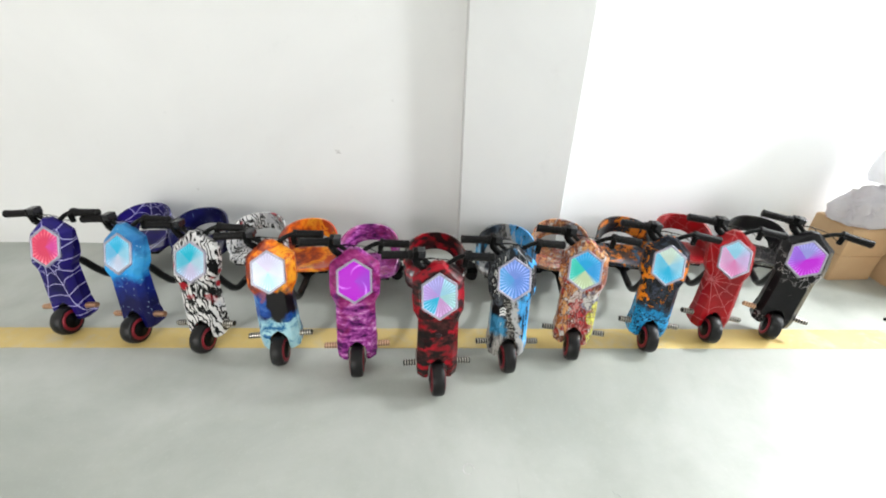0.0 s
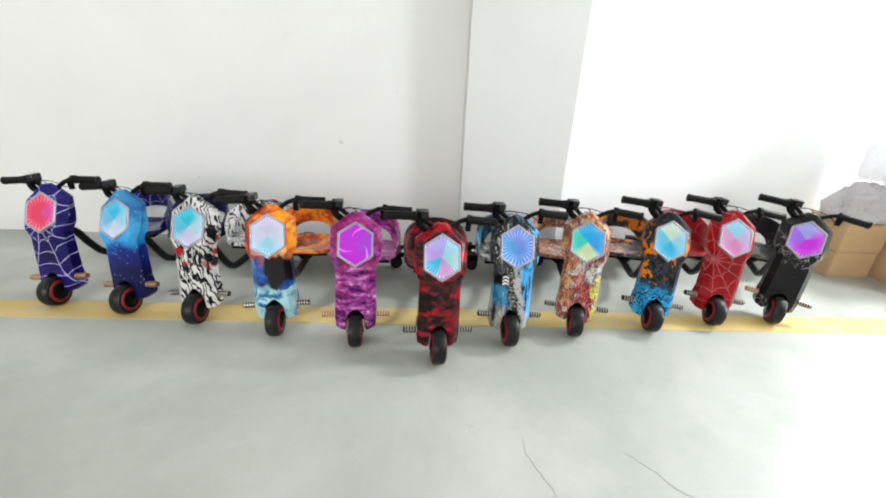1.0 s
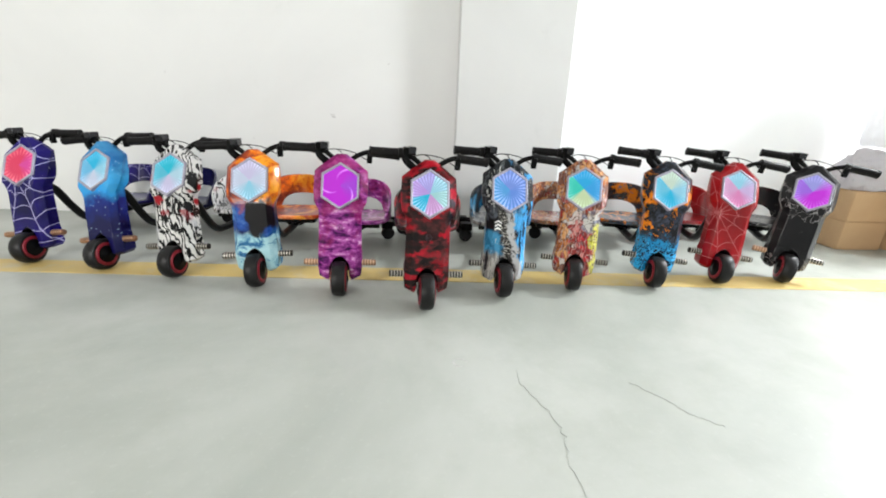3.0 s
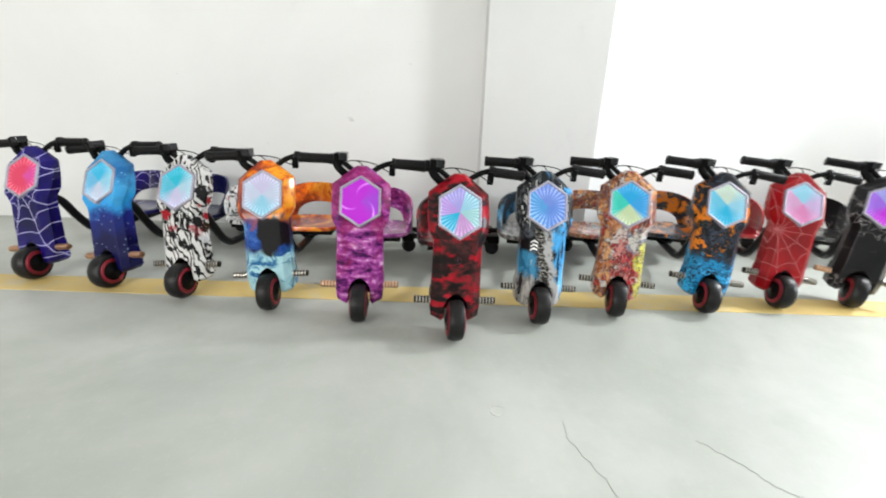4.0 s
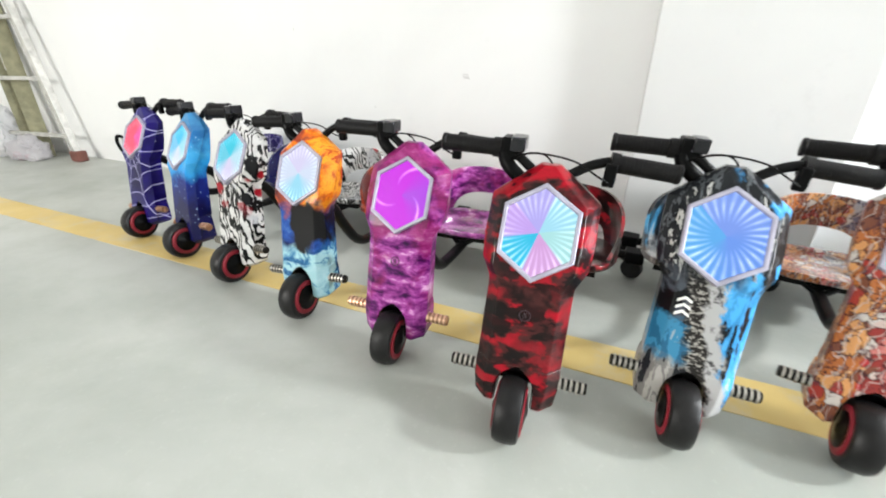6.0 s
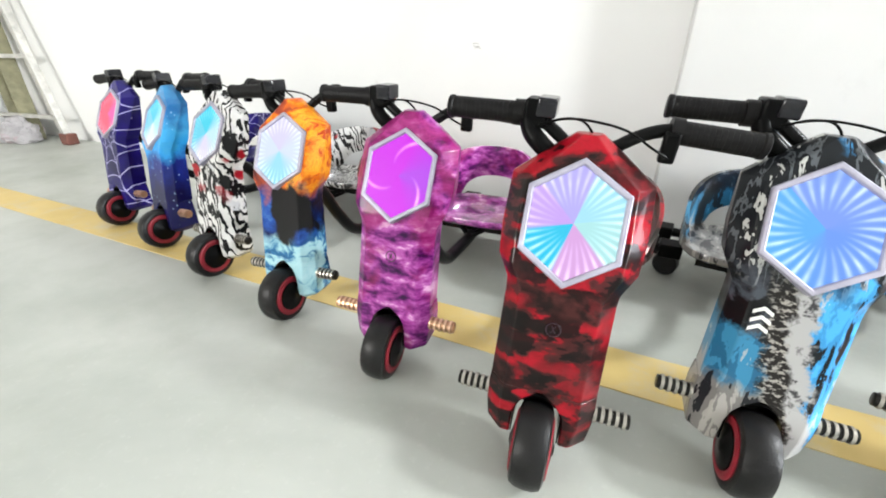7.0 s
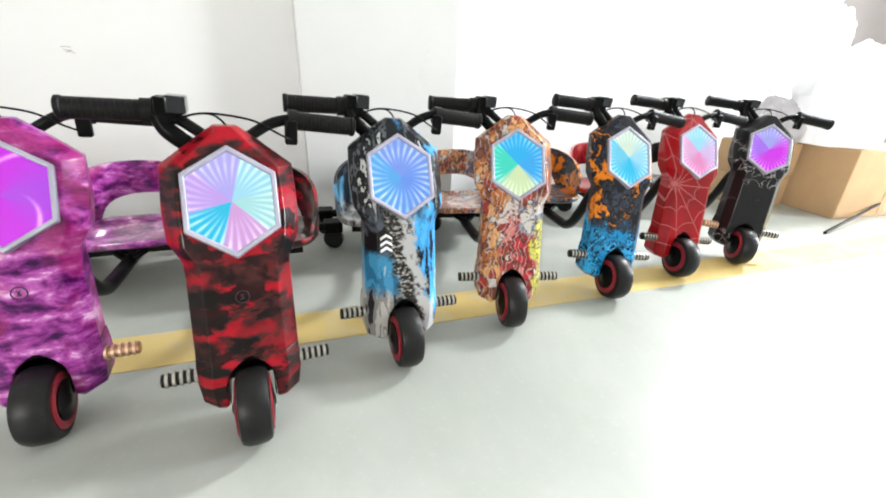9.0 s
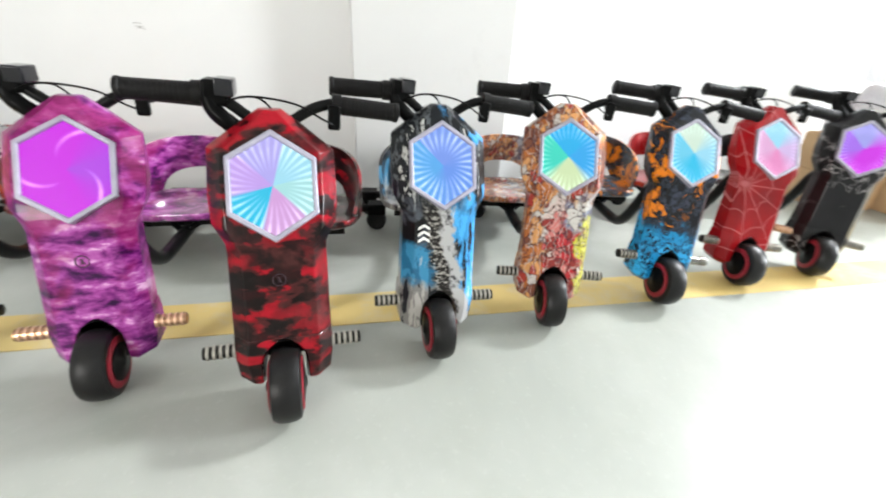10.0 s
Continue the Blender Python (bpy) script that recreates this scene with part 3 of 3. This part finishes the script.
def trike(name, label, x, y, yaw, steer, roll, shell_mat, seat_mat, lamp_mat, pegs=(PEG_STEEL, PEG_STEEL)):
    root = new("drift_trike")
    root.matrix_basis = pose(x, y, 0, 0, 0, yaw)
    tagged(root, label, "drift trike", "electric drift trikes in a row")
    front = pose(0, 0.08, 0, 0, roll, steer) @ pose(0, -0.08, 0)
    bars = front @ pose(0, 0, 0.54, 0, 2.2) @ pose(0, 0, -0.54)
    cover = part("front_cover", cover_mesh(), shell_mat, root, m=front, bevel=0.005)
    face = pose(0, 0.126, 0.4535, TILT)
    part("light_bezel", bezel_mesh(), BEZEL, cover, "silver hexagonal bezel", m=face, smooth=False, bevel=0.0015)
    lamp = loft(bmesh.new(), [[(a, yy, b) for a, b in hexagon(0.88)] for yy in (0.002, -0.004)])
    part("light_panel", lamp, lamp_mat, cover, "glowing tunnel-mirror light panel", m=face, smooth=False)
    if name in ("violet_camo", "red_camo"):
        on = pose(0, 0.0723, 0.288, -12.2)
        badge = tube(bmesh.new(), [on @ Vector((0.0115 * math.cos(a), 0, 0.0115 * math.sin(a))) for a in (radians(15 * k) for k in range(25))], 0.0011, 6)
        for lean in (-28, 28):
            box(badge, -0.0009, 0.0009, -0.0011, 0.001, -0.006, 0.006, on @ pose(0, 0, 0, 0, lean))
        part("badge", badge, BADGE, cover, "small dark round badge")
    if name == "tyre_track":  # white arrowheads lying on the sloping lower panel
        for k in range(3):
            bm, z = bmesh.new(), 0.3 + 0.0145 * k
            for s in (-1, 1):
                flat = [(-0.043, z), (-0.043 + s * 0.014, z - 0.008), (-0.043 + s * 0.014, z - 0.014), (-0.043, z - 0.006)]
                loft(bm, [[(px, 0.054 + 0.2154 * (pz - 0.2) + lift, pz) for px, pz in flat] for lift in (-0.0012, 0.001)])
            part("arrow_print", bm, PRINT_WHITE, cover, "white printed arrowhead", smooth=False)
    if name == "ink_stripe":  # red label with unreadable white writing
        bm = box(bmesh.new(), -0.0625, -0.034, -0.002, 0, 0.10, 0.20)
        patch = part("label_print", bm, PRINT_RED, cover, "red label print", m=pose(0, 0.031, 0.0, -11.5))
        for k in range(4):
            part("writing_bar", box(bmesh.new(), -0.057, -0.04, -0.0035, -0.002, 0.112 + 0.021 * k, 0.122 + 0.021 * k), PRINT_WHITE, patch)
        for k in range(5):
            part("writing_bar", box(bmesh.new(), -0.026, -0.004, -0.0015, 0.0, 0.19 + 0.02 * k, 0.2 + 0.02 * k), PRINT_WHITE, cover, "pale unreadable writing", m=pose(0, 0.016, 0.0, -11.8))
    # wheel under the arch
    tyre, rim, hub = wheel_meshes()
    at = front @ pose(0, 0.024, 0.0762)
    wheel = part("front_wheel", tyre, RUBBER, root, "black rubber tyre on a red rim", m=at @ Matrix.Diagonal((1.08, 0.965, 0.965, 1)))
    part("rim", rim, RED_RIM, wheel, "red wheel rim")
    part("hub", hub, BLACK, wheel)
    arch = [(-0.042, 0.08)] + [(0.042 * math.cos(a), 0.122 + 0.045 * math.sin(a)) for a in (radians(180 - 15 * k) for k in range(13))] + [(0.042, 0.08)]
    bm = bmesh.new()
    loft(bm, [[(px * k, yy, 0.09 + (pz - 0.09) * k) for k, yy in ((0.99, 0.0215 + 0.165 * pz), (0.99, 0.128), (0.94, 0.128), (0.94, 0.0215 + 0.165 * pz))] for px, pz in arch])
    box(bm, -0.04, 0.04, 0.118, 0.126, 0.075, 0.16)
    part("wheel_arch_liner", bm, BLACK, root, "black lining of the wheel arch", m=front)
    for s, mat in zip((-1, 1), pegs):
        part("foot_peg", peg_mesh(), mat, root, "ribbed metal foot peg", m=front @ pose(s * 0.0875, 0.078, 0.131) @ (Matrix.Scale(-1, 4, (1, 0, 0)) if s < 0 else Matrix()))
    # handlebar
    for s in (-1, 1):
        bm = tube(bmesh.new(), curve([(s * 0.012, 0.225, 0.535), (s * 0.045, 0.226, 0.560), (s * 0.078, 0.230, 0.581), (s * 0.115, 0.236, 0.592), (s * 0.16, 0.238, 0.594)], 5), 0.0105)
        bar = part("handlebar", bm, DARK_STEEL, root, "bent black steel handlebar", m=bars)
        ribs = [(0.108, 0.0105), (0.1085, 0.019), (0.126, 0.019), (0.1265, 0.0155)]
        for k in range(13):
            a = 0.130 + k * 0.0079
            ribs += [(a, 0.0162), (a + 0.006, 0.0162), (a + 0.0063, 0.0158), (a + 0.0076, 0.0158)]
        ribs += [(0.2345, 0.0175), (0.241, 0.0175), (0.243, 0.015)]
        flip = Matrix.Scale(-1, 4, (1, 0, 0)) if s < 0 else Matrix()
        part("grip", turned(bmesh.new(), ribs, Matrix.Translation((0.004, 0.238, 0.594)) @ Matrix.Rotation(radians(2), 4, "Y") @ Matrix.Diagonal((1, 1.14, 1.14, 1)), 20), GRIP, bar, "ribbed black rubber grip", m=flip)
        if s < 0:
            bm = box(bmesh.new(), -0.112, -0.072, 0.212, 0.264, 0.572, 0.617)
            part("throttle_housing", bm, BLACK, bar, bevel=0.005)
            bm = box(bmesh.new(), -0.092, -0.06, 0.205, 0.258, 0.590, 0.621)
            part("display", bm, SCREEN, bar, "dark battery display", bevel=0.004)
            bm = tube(bmesh.new(), curve([(-0.104, 0.226, 0.584), (-0.096, 0.222, 0.565), (-0.082, 0.215, 0.552), (-0.06, 0.215, 0.535)], 4), 0.0155)
            part("clamp_bracket", bm, BLACK, bar)
        else:
            bm = box(bmesh.new(), 0.104, 0.128, 0.208, 0.226, 0.545, 0.592)
            part("brake_lever", bm, BLACK, bar, "short black brake lever", bevel=0.005)
    bm = tube(bmesh.new(), curve([(-0.09, 0.216, 0.575), (-0.045, 0.2, 0.594), (0.0, 0.198, 0.596), (0.05, 0.2, 0.588), (0.09, 0.2, 0.568), (0.116, 0.21, 0.555)], 6), 0.002, 8)
    part("brake_cable", bm, BLACK, root, "thin black cable", m=bars)
    bm = tube(bmesh.new(), curve([(-0.078, 0.215, 0.578), (-0.05, 0.21, 0.592), (-0.02, 0.206, 0.594), (0.0, 0.21, 0.578), (0.006, 0.215, 0.555)], 6), 0.002, 8)
    part("throttle_cable", bm, BLACK, root, "thin black looped cable", m=bars)
    # frame, seat, casters
    bm = tube(bmesh.new(), curve([(0, 0.17, 0.36), (0, 0.235, 0.315), (0, 0.3, 0.22), (0, 0.38, 0.135), (0, 0.5, 0.112), (0, 0.9, 0.108)], 6), 0.019, 14)
    for s in (-1, 1):
        tube(bm, curve([(0, 0.6, 0.115), (s * 0.06, 0.66, 0.138), (s * 0.1, 0.74, 0.142), (s * 0.12, 0.9, 0.11)], 5), 0.01)
    tube(bm, [(-0.245, 0.915, 0.105), (0.245, 0.915, 0.105)], 0.016)
    box(bm, -0.12, 0.12, 0.63, 0.85, 0.125, 0.152)
    part("frame", bm, DARK_STEEL, root, "black steel tube frame")
    part("seat", pan_mesh(), seat_mat, root, "glossy seat pan printed like the front cover")
    part("backrest", seat_mesh(), seat_mat, root, "arched backrest printed like the front cover")
    for s in (-1, 1):
        bm = box(bmesh.new(), s * 0.24 - 0.034, s * 0.24 + 0.034, 0.895, 0.963, 0.078, 0.122)
        caster = part("caster", bm, BLACK, root, "black swivel caster", bevel=0.006)
        part("caster_wheel", turned(bmesh.new(), [(-0.016, 0.012), (-0.017, 0.034), (-0.012, 0.039), (0.012, 0.039), (0.017, 0.034), (0.016, 0.012)], pose(s * 0.24, 0.948, 0.039, 0, 0, 70 * s), 24), RUBBER, caster)
    return root


CY, WHITE, MAG = (0.0, 0.6, 0.95), (0.72, 0.82, 1.0), (0.72, 0.005, 0.9)
VIO, RED, LILAC, ICE = (0.42, 0.16, 0.95), (1.0, 0.03, 0.12), (0.62, 0.4, 0.95), (0.35, 0.8, 1.0)
# name, label, place, headings, colours of the lamp from its left edge round by the bottom, pegs
TRIKES = [
    ("violet_web", "navy and violet drift trike with a white web print", -1.89, 0.40, 0, -4, -5.5, (RED, RED, (0.95, 0.05, 0.4), RED), (COPPER, COPPER)),
    ("galaxy", "blue galaxy-printed drift trike with copper foot pegs", -1.495, 0.335, 0, -10, -7, ((0.15, 0.62, 0.95), WHITE, ICE, CY), (COPPER, COPPER)),
    ("ink_stripe", "black and white ink-striped drift trike with red patches", -1.138, 0.264, -2.6, -3, -3.5, ((0.1, 0.66, 0.85), (0.75, 0.72, 0.97), (0.55, 0.85, 0.98), (0.0, 0.65, 0.85)), (PEG_STEEL, PEG_STEEL)),
    ("fire_ice", "orange flame and ice-blue printed drift trike", -0.738, 0.184, 2.5, 0, -3, (WHITE, ICE, WHITE, (0.75, 0.72, 0.98)), (PEG_STEEL, PEG_STEEL)),
    ("violet_camo", "purple camouflage drift trike with a magenta light", -0.369, 0.112, 1.7, 4, 1.5, (MAG, MAG, (0.52, 0.05, 0.9), MAG), (COPPER, COPPER)),
    ("red_camo", "red and black camouflage drift trike at the point of the row", 0.0, 0.0, 0, 6, 2.3, (LILAC, (0.0, 0.6, 0.9), (0.75, 0.4, 0.8), (0.45, 0.85, 0.85), (0.4, 0.82, 0.98), (0.5, 0.45, 0.98)), (PEG_STEEL, PEG_STEEL)),
    ("tyre_track", "black, white and sky-blue drift trike with tyre-track print", 0.327, 0.137, -8, 11, 2.6, ((0.1, 0.45, 0.95), (0.14, 0.34, 0.95), (0.2, 0.36, 0.95)), (PEG_STEEL, PEG_STEEL)),
    ("graffiti", "orange and red graffiti-printed drift trike", 0.677, 0.221, -8.5, -2, 1.5, ((0.03, 0.78, 0.6), (0.72, 0.9, 0.5), (0.02, 0.45, 0.98), (0.0, 0.5, 0.98)), (PEG_STEEL, PEG_STEEL)),
    ("ember_blue", "black drift trike with orange embers and blue splashes", 1.079, 0.279, -11, 3, 5, ((0.15, 0.7, 0.95), CY, ICE, (0.72, 0.92, 0.75)), (PEG_STEEL, PEG_STEEL)),
    ("red_web", "red drift trike with a pale web print", 1.444, 0.348, -14, 4, 5.5, ((0.85, 0.45, 0.75), (0.9, 0.28, 0.6), (0.75, 0.55, 0.9), ICE), (PEG_STEEL, PEG_STEEL)),
    ("black_bolt", "black drift trike with grey lightning print", 1.798, 0.379, -25, -2, 6, (VIO, MAG, MAG, (0.4, 0.4, 0.95)), (COPPER, PEG_STEEL)),
]
LAMP_STYLE = {
    "red_camo": dict(soft=0.05, reach=(0.05, 0.025)),
    "tyre_track": dict(rays=27, whirl=4.5, reach=(0.042, 0.016)),
    "graffiti": dict(soft=0.12),
    "violet_camo": dict(rays=3, whirl=5.5, sharp=60.0, reach=(0.045, 0.02)),
    "violet_web": dict(rays=24, sharp=1.2),
}
for name, label, x, y, yaw, steer, roll, colours, pegs in TRIKES:
    trike(name, label, x, y, yaw, steer, roll, shell(name), shell(name, True), mirror_light(name, colours, **LAMP_STYLE.get(name, {})), pegs)


# ---- marks on floor and walls ----
def ribbon(points, wide, up):
    """A flat strip along points, lifted a hair off its surface."""
    bm, n = bmesh.new(), len(points)
    pts = [Vector(p) for p in points]
    rows = []
    for i, p in enumerate(pts):
        d = (pts[min(i + 1, n - 1)] - pts[max(i - 1, 0)]).normalized()
        side = d.cross(up) * wide * (0.35 + 0.65 * math.sin(math.pi * (i + 0.5) / n))
        rows.append([p - side, p + side, p + side + up * 0.0012, p - side + up * 0.0012])
    return loft(bm, rows)


def wander(points, amount, steps=7):
    out = []
    for p in curve(points, steps):
        out.append(p + Vector((random.uniform(-amount, amount), random.uniform(-amount, amount), 0)))
    return out


CRACK = plain("dark_crack", (0.355, 0.365, 0.335), 0.9)
SCUFF = plain("grey_scuff", (0.52, 0.51, 0.5), 0.9, scale=60)
UP, OUT = Vector((0, 0, 1)), Vector((0, -1, 0))
for pts in (((0.303, -0.375, 0), (0.3, -0.457, 0), (0.352, -0.573, 0), (0.371, -0.661, 0), (0.357, -0.753, 0), (0.37, -0.9, 0)), ((0.64, -0.44, 0), (0.676, -0.483, 0), (0.728, -0.541, 0), (0.755, -0.581, 0), (0.82, -0.62, 0))):
    tagged(part("floor_crack", ribbon(wander(pts, 0.006), 0.00045, UP), CRACK), "hairline crack in the concrete floor", "crack", kind="structure")
ring = ribbon([(0.124 + 0.021 * math.cos(a), -0.35 + 0.021 * math.sin(a), 0) for a in (0.35 * k for k in range(17))], 0.0016, UP)
tagged(part("floor_stain", ring, SCUFF), "faint ring-shaped stain on the concrete floor", "stain", kind="structure")
for x, z, w in ((-0.642, 0.702, 0.03), (-0.27, 1.03, 0.012), (-1.627, 0.427, 0.014), (-1.694, 0.934, 0.01), (-1.18, 0.539, 0.012)):
    for k in range(3):
        x0, z0 = x + random.uniform(-w, w) * 0.3, z + (k - 1) * w * 0.3
        mark = ribbon([(x0 - w * 0.5, 1.4, z0), (x0, 1.4, z0 + random.uniform(-1, 1) * w * 0.12), (x0 + w * 0.5, 1.4, z0 + random.uniform(-1, 1) * w * 0.12)], w * 0.08, OUT)
        tagged(part("wall_scuff", mark, SCUFF), "small grey scuff on the white wall", "scuff", kind="structure")
socket = new("cable_stub")
socket.matrix_basis = pose(-3.6, 1.4, 0.17)
tagged(socket, "black cable stub hanging out of the white wall", "cable")
part("plate", box(bmesh.new(), -0.045, 0.045, -0.012, 0, -0.05, 0.05), WALL, socket, bevel=0.004)
part("cable", tube(bmesh.new(), curve([(0, -0.012, 0.04), (-0.005, -0.045, 0.05), (-0.012, -0.055, 0.0), (0.0, -0.045, -0.06), (0.03, -0.03, -0.09)], 5), 0.013, 10), BLACK, socket)


# ---- boxes and bags by the wall ----
def carton(x, y, z, w, d, h, yaw, label, tape=True):
    root = new("cardboard_box")
    root.matrix_basis = pose(x, y, z, 0, 0, yaw)
    tagged(root, label, "box", "cardboard boxes by the wall")
    part("body", box(bmesh.new(), 0, w, 0, d, 0, h - 0.006), CARD, root, bevel=0.006)
    for a, b in ((0.004, d / 2 - 0.003), (d / 2 + 0.003, d - 0.004)):
        part("flap", box(bmesh.new(), 0.003, w - 0.003, a, b, h - 0.006, h, pose(0, 0, 0, 0, 0.4)), CARD, root, bevel=0.002)
    if tape:
        part("tape", box(bmesh.new(), w * 0.55, w * 0.55 + 0.05, -0.002, 0.0, 0.02, h - 0.03), TAPE, root)
    return root


carton(2.97, 0.70, 0, 0.62, 0.5, 0.385, -4, "large closed brown cardboard box on the floor")
carton(2.65, 0.965, 0, 0.3, 0.29, 0.19, 2, "small brown cardboard box under another one", False)
carton(2.645, 0.96, 0.19, 0.3, 0.29, 0.19, 1, "small brown cardboard box on top of another", False)


def sack(name, label, x, y, z, rx, ry, rz, material, seed, crumple=0.12, lean=(0, 0)):
    """A slack, crumpled plastic sack, flat below."""
    bm = bmesh.new()
    bmesh.ops.create_icosphere(bm, subdivisions=5, radius=1)
    for v in bm.verts:
        p = v.co.copy()
        k = 1 + crumple * (noise.noise(p * 1.6 + Vector((seed, 0, 0))) * 1.6 + 0.7 * abs(noise.noise(p * 4 + Vector((0, seed, 0)))) + 0.35 * abs(noise.noise(p * 9 + Vector((0, 0, seed)))))
        p *= k
        h = max(p.z, -0.55)
        v.co = (p.x * rx + lean[0] * (h + 0.55), p.y * ry + lean[1] * (h + 0.55), (h + 0.55) * rz / 1.55)
    ob = part(name, bm, material, m=pose(x, y, z))
    return tagged(ob, label, "bag")


sack("plastic_bag", "big crumpled white plastic bag on a cardboard box", 3.1, 0.93, 0.385, 0.25, 0.2, 0.5, BAG, 3.1, 0.16)
sack("plastic_bag", "slack pale plastic bag with pink print on the boxes", 2.79, 1.09, 0.382, 0.17, 0.12, 0.22, BAG_GREY, 7.7, 0.28)
sack("plastic_bag", "white plastic bag piled on another bag", 2.97, 1.1, 0.64, 0.2, 0.15, 0.44, BAG, 12.4, 0.15)
rod = part("metal_rod", tube(bmesh.new(), [(2.63, 0.54, 0.008), (3.75, 0.77, 0.12)], 0.008, 10), DARK_STEEL)
tagged(rod, "thin dark metal rod leaning off the floor by a box", "rod")
PALE = plain("pale_sacking", (0.3, 0.29, 0.26), 0.7, scale=20)
sack("woven_sack", "greyish woven sack in the recess", 4.55, 1.75, 0, 0.4, 0.3, 0.8, PALE, 21.0, 0.2)
sack("woven_sack", "greyish woven sack in the recess", 5.3, 1.85, 0, 0.42, 0.3, 0.72, PALE, 25.0, 0.2)
rack = new("pipe_rack")
rack.matrix_basis = pose(3.9, 2.1, 0)
tagged(rack, "pale painted pipe rack along the recess wall", "rack")
for x in (0.0, 2.4):
    part("post", tube(bmesh.new(), [(x, 0, 0), (x, 0, 1.7)], 0.02), ALU, rack)
for z in (0.5, 1.02, 1.6):
    part("rail", tube(bmesh.new(), [(0, 0, z), (2.4, 0, z)], 0.018), ALU, rack)

# ---- ladder and leftovers along the wall ----
ladder = new("step_ladder")
ladder.matrix_basis = pose(-4.05, 1.26, 0)
tagged(ladder, "white-grey aluminium step ladder with brown rubber feet", "ladder")


def rail(a, b, w=0.025, d=0.016):
    a, b = Vector(a), Vector(b)
    m = (b - a).to_track_quat("Z", "Y").to_matrix().to_4x4()
    m.translation = a
    return box(bmesh.new(), -w, w, -d, d, 0, (b - a).length, m)


for a, b in (((0, 0, 0.05), (-0.42, 0.06, 1.62)), ((-1.0, -0.12, 0.05), (-0.68, 0.0, 1.62))):
    part("rail", rail(a, b), ALU, ladder, bevel=0.004)
    f = Vector(a)
    part("foot", box(bmesh.new(), f.x - 0.055, f.x + 0.055, f.y - 0.04, f.y + 0.04, 0, 0.085), BROWN, ladder, "brown rubber foot", bevel=0.01)
for z in (0.2, 0.64, 1.08, 1.5):
    k = (z - 0.05) / 1.57
    a, b = Vector((0, 0, 0.05)).lerp((-0.42, 0.06, 1.62), k), Vector((-1.0, -0.12, 0.05)).lerp((-0.68, 0.0, 1.62), k)
    part("rung", rail(a, b, 0.018, 0.014), ALU, ladder, bevel=0.003)
for a, b in (((-0.3, 0.1, 0.0), (-0.46, 0.07, 1.6)), ((-0.85, 0.1, 0.0), (-0.66, 0.03, 1.6))):
    part("rear_leg", rail(a, b, 0.018, 0.012), ALU, ladder, bevel=0.003)
for x0, x1, w in ((-4.5, -4.78, 0.055), (-4.68, -5.0, 0.05)):
    bm = rail((x0, 1.24, 0), (x1, 1.375, 1.5), w, 0.012)
    tagged(part("plank", bm, OLIVE, bevel=0.003), "olive-brown plank leaning against the wall", "plank")
sack("plastic_bag", "white bundle of plastic bags on the floor", -5.0, 1.16, 0, 0.2, 0.16, 0.36, BAG, 31.0, 0.25)
sack("plastic_bag", "limp grey plastic bag on the floor", -4.55, 1.16, 0, 0.17, 0.12, 0.17, BAG_GREY, 37.0, 0.3)
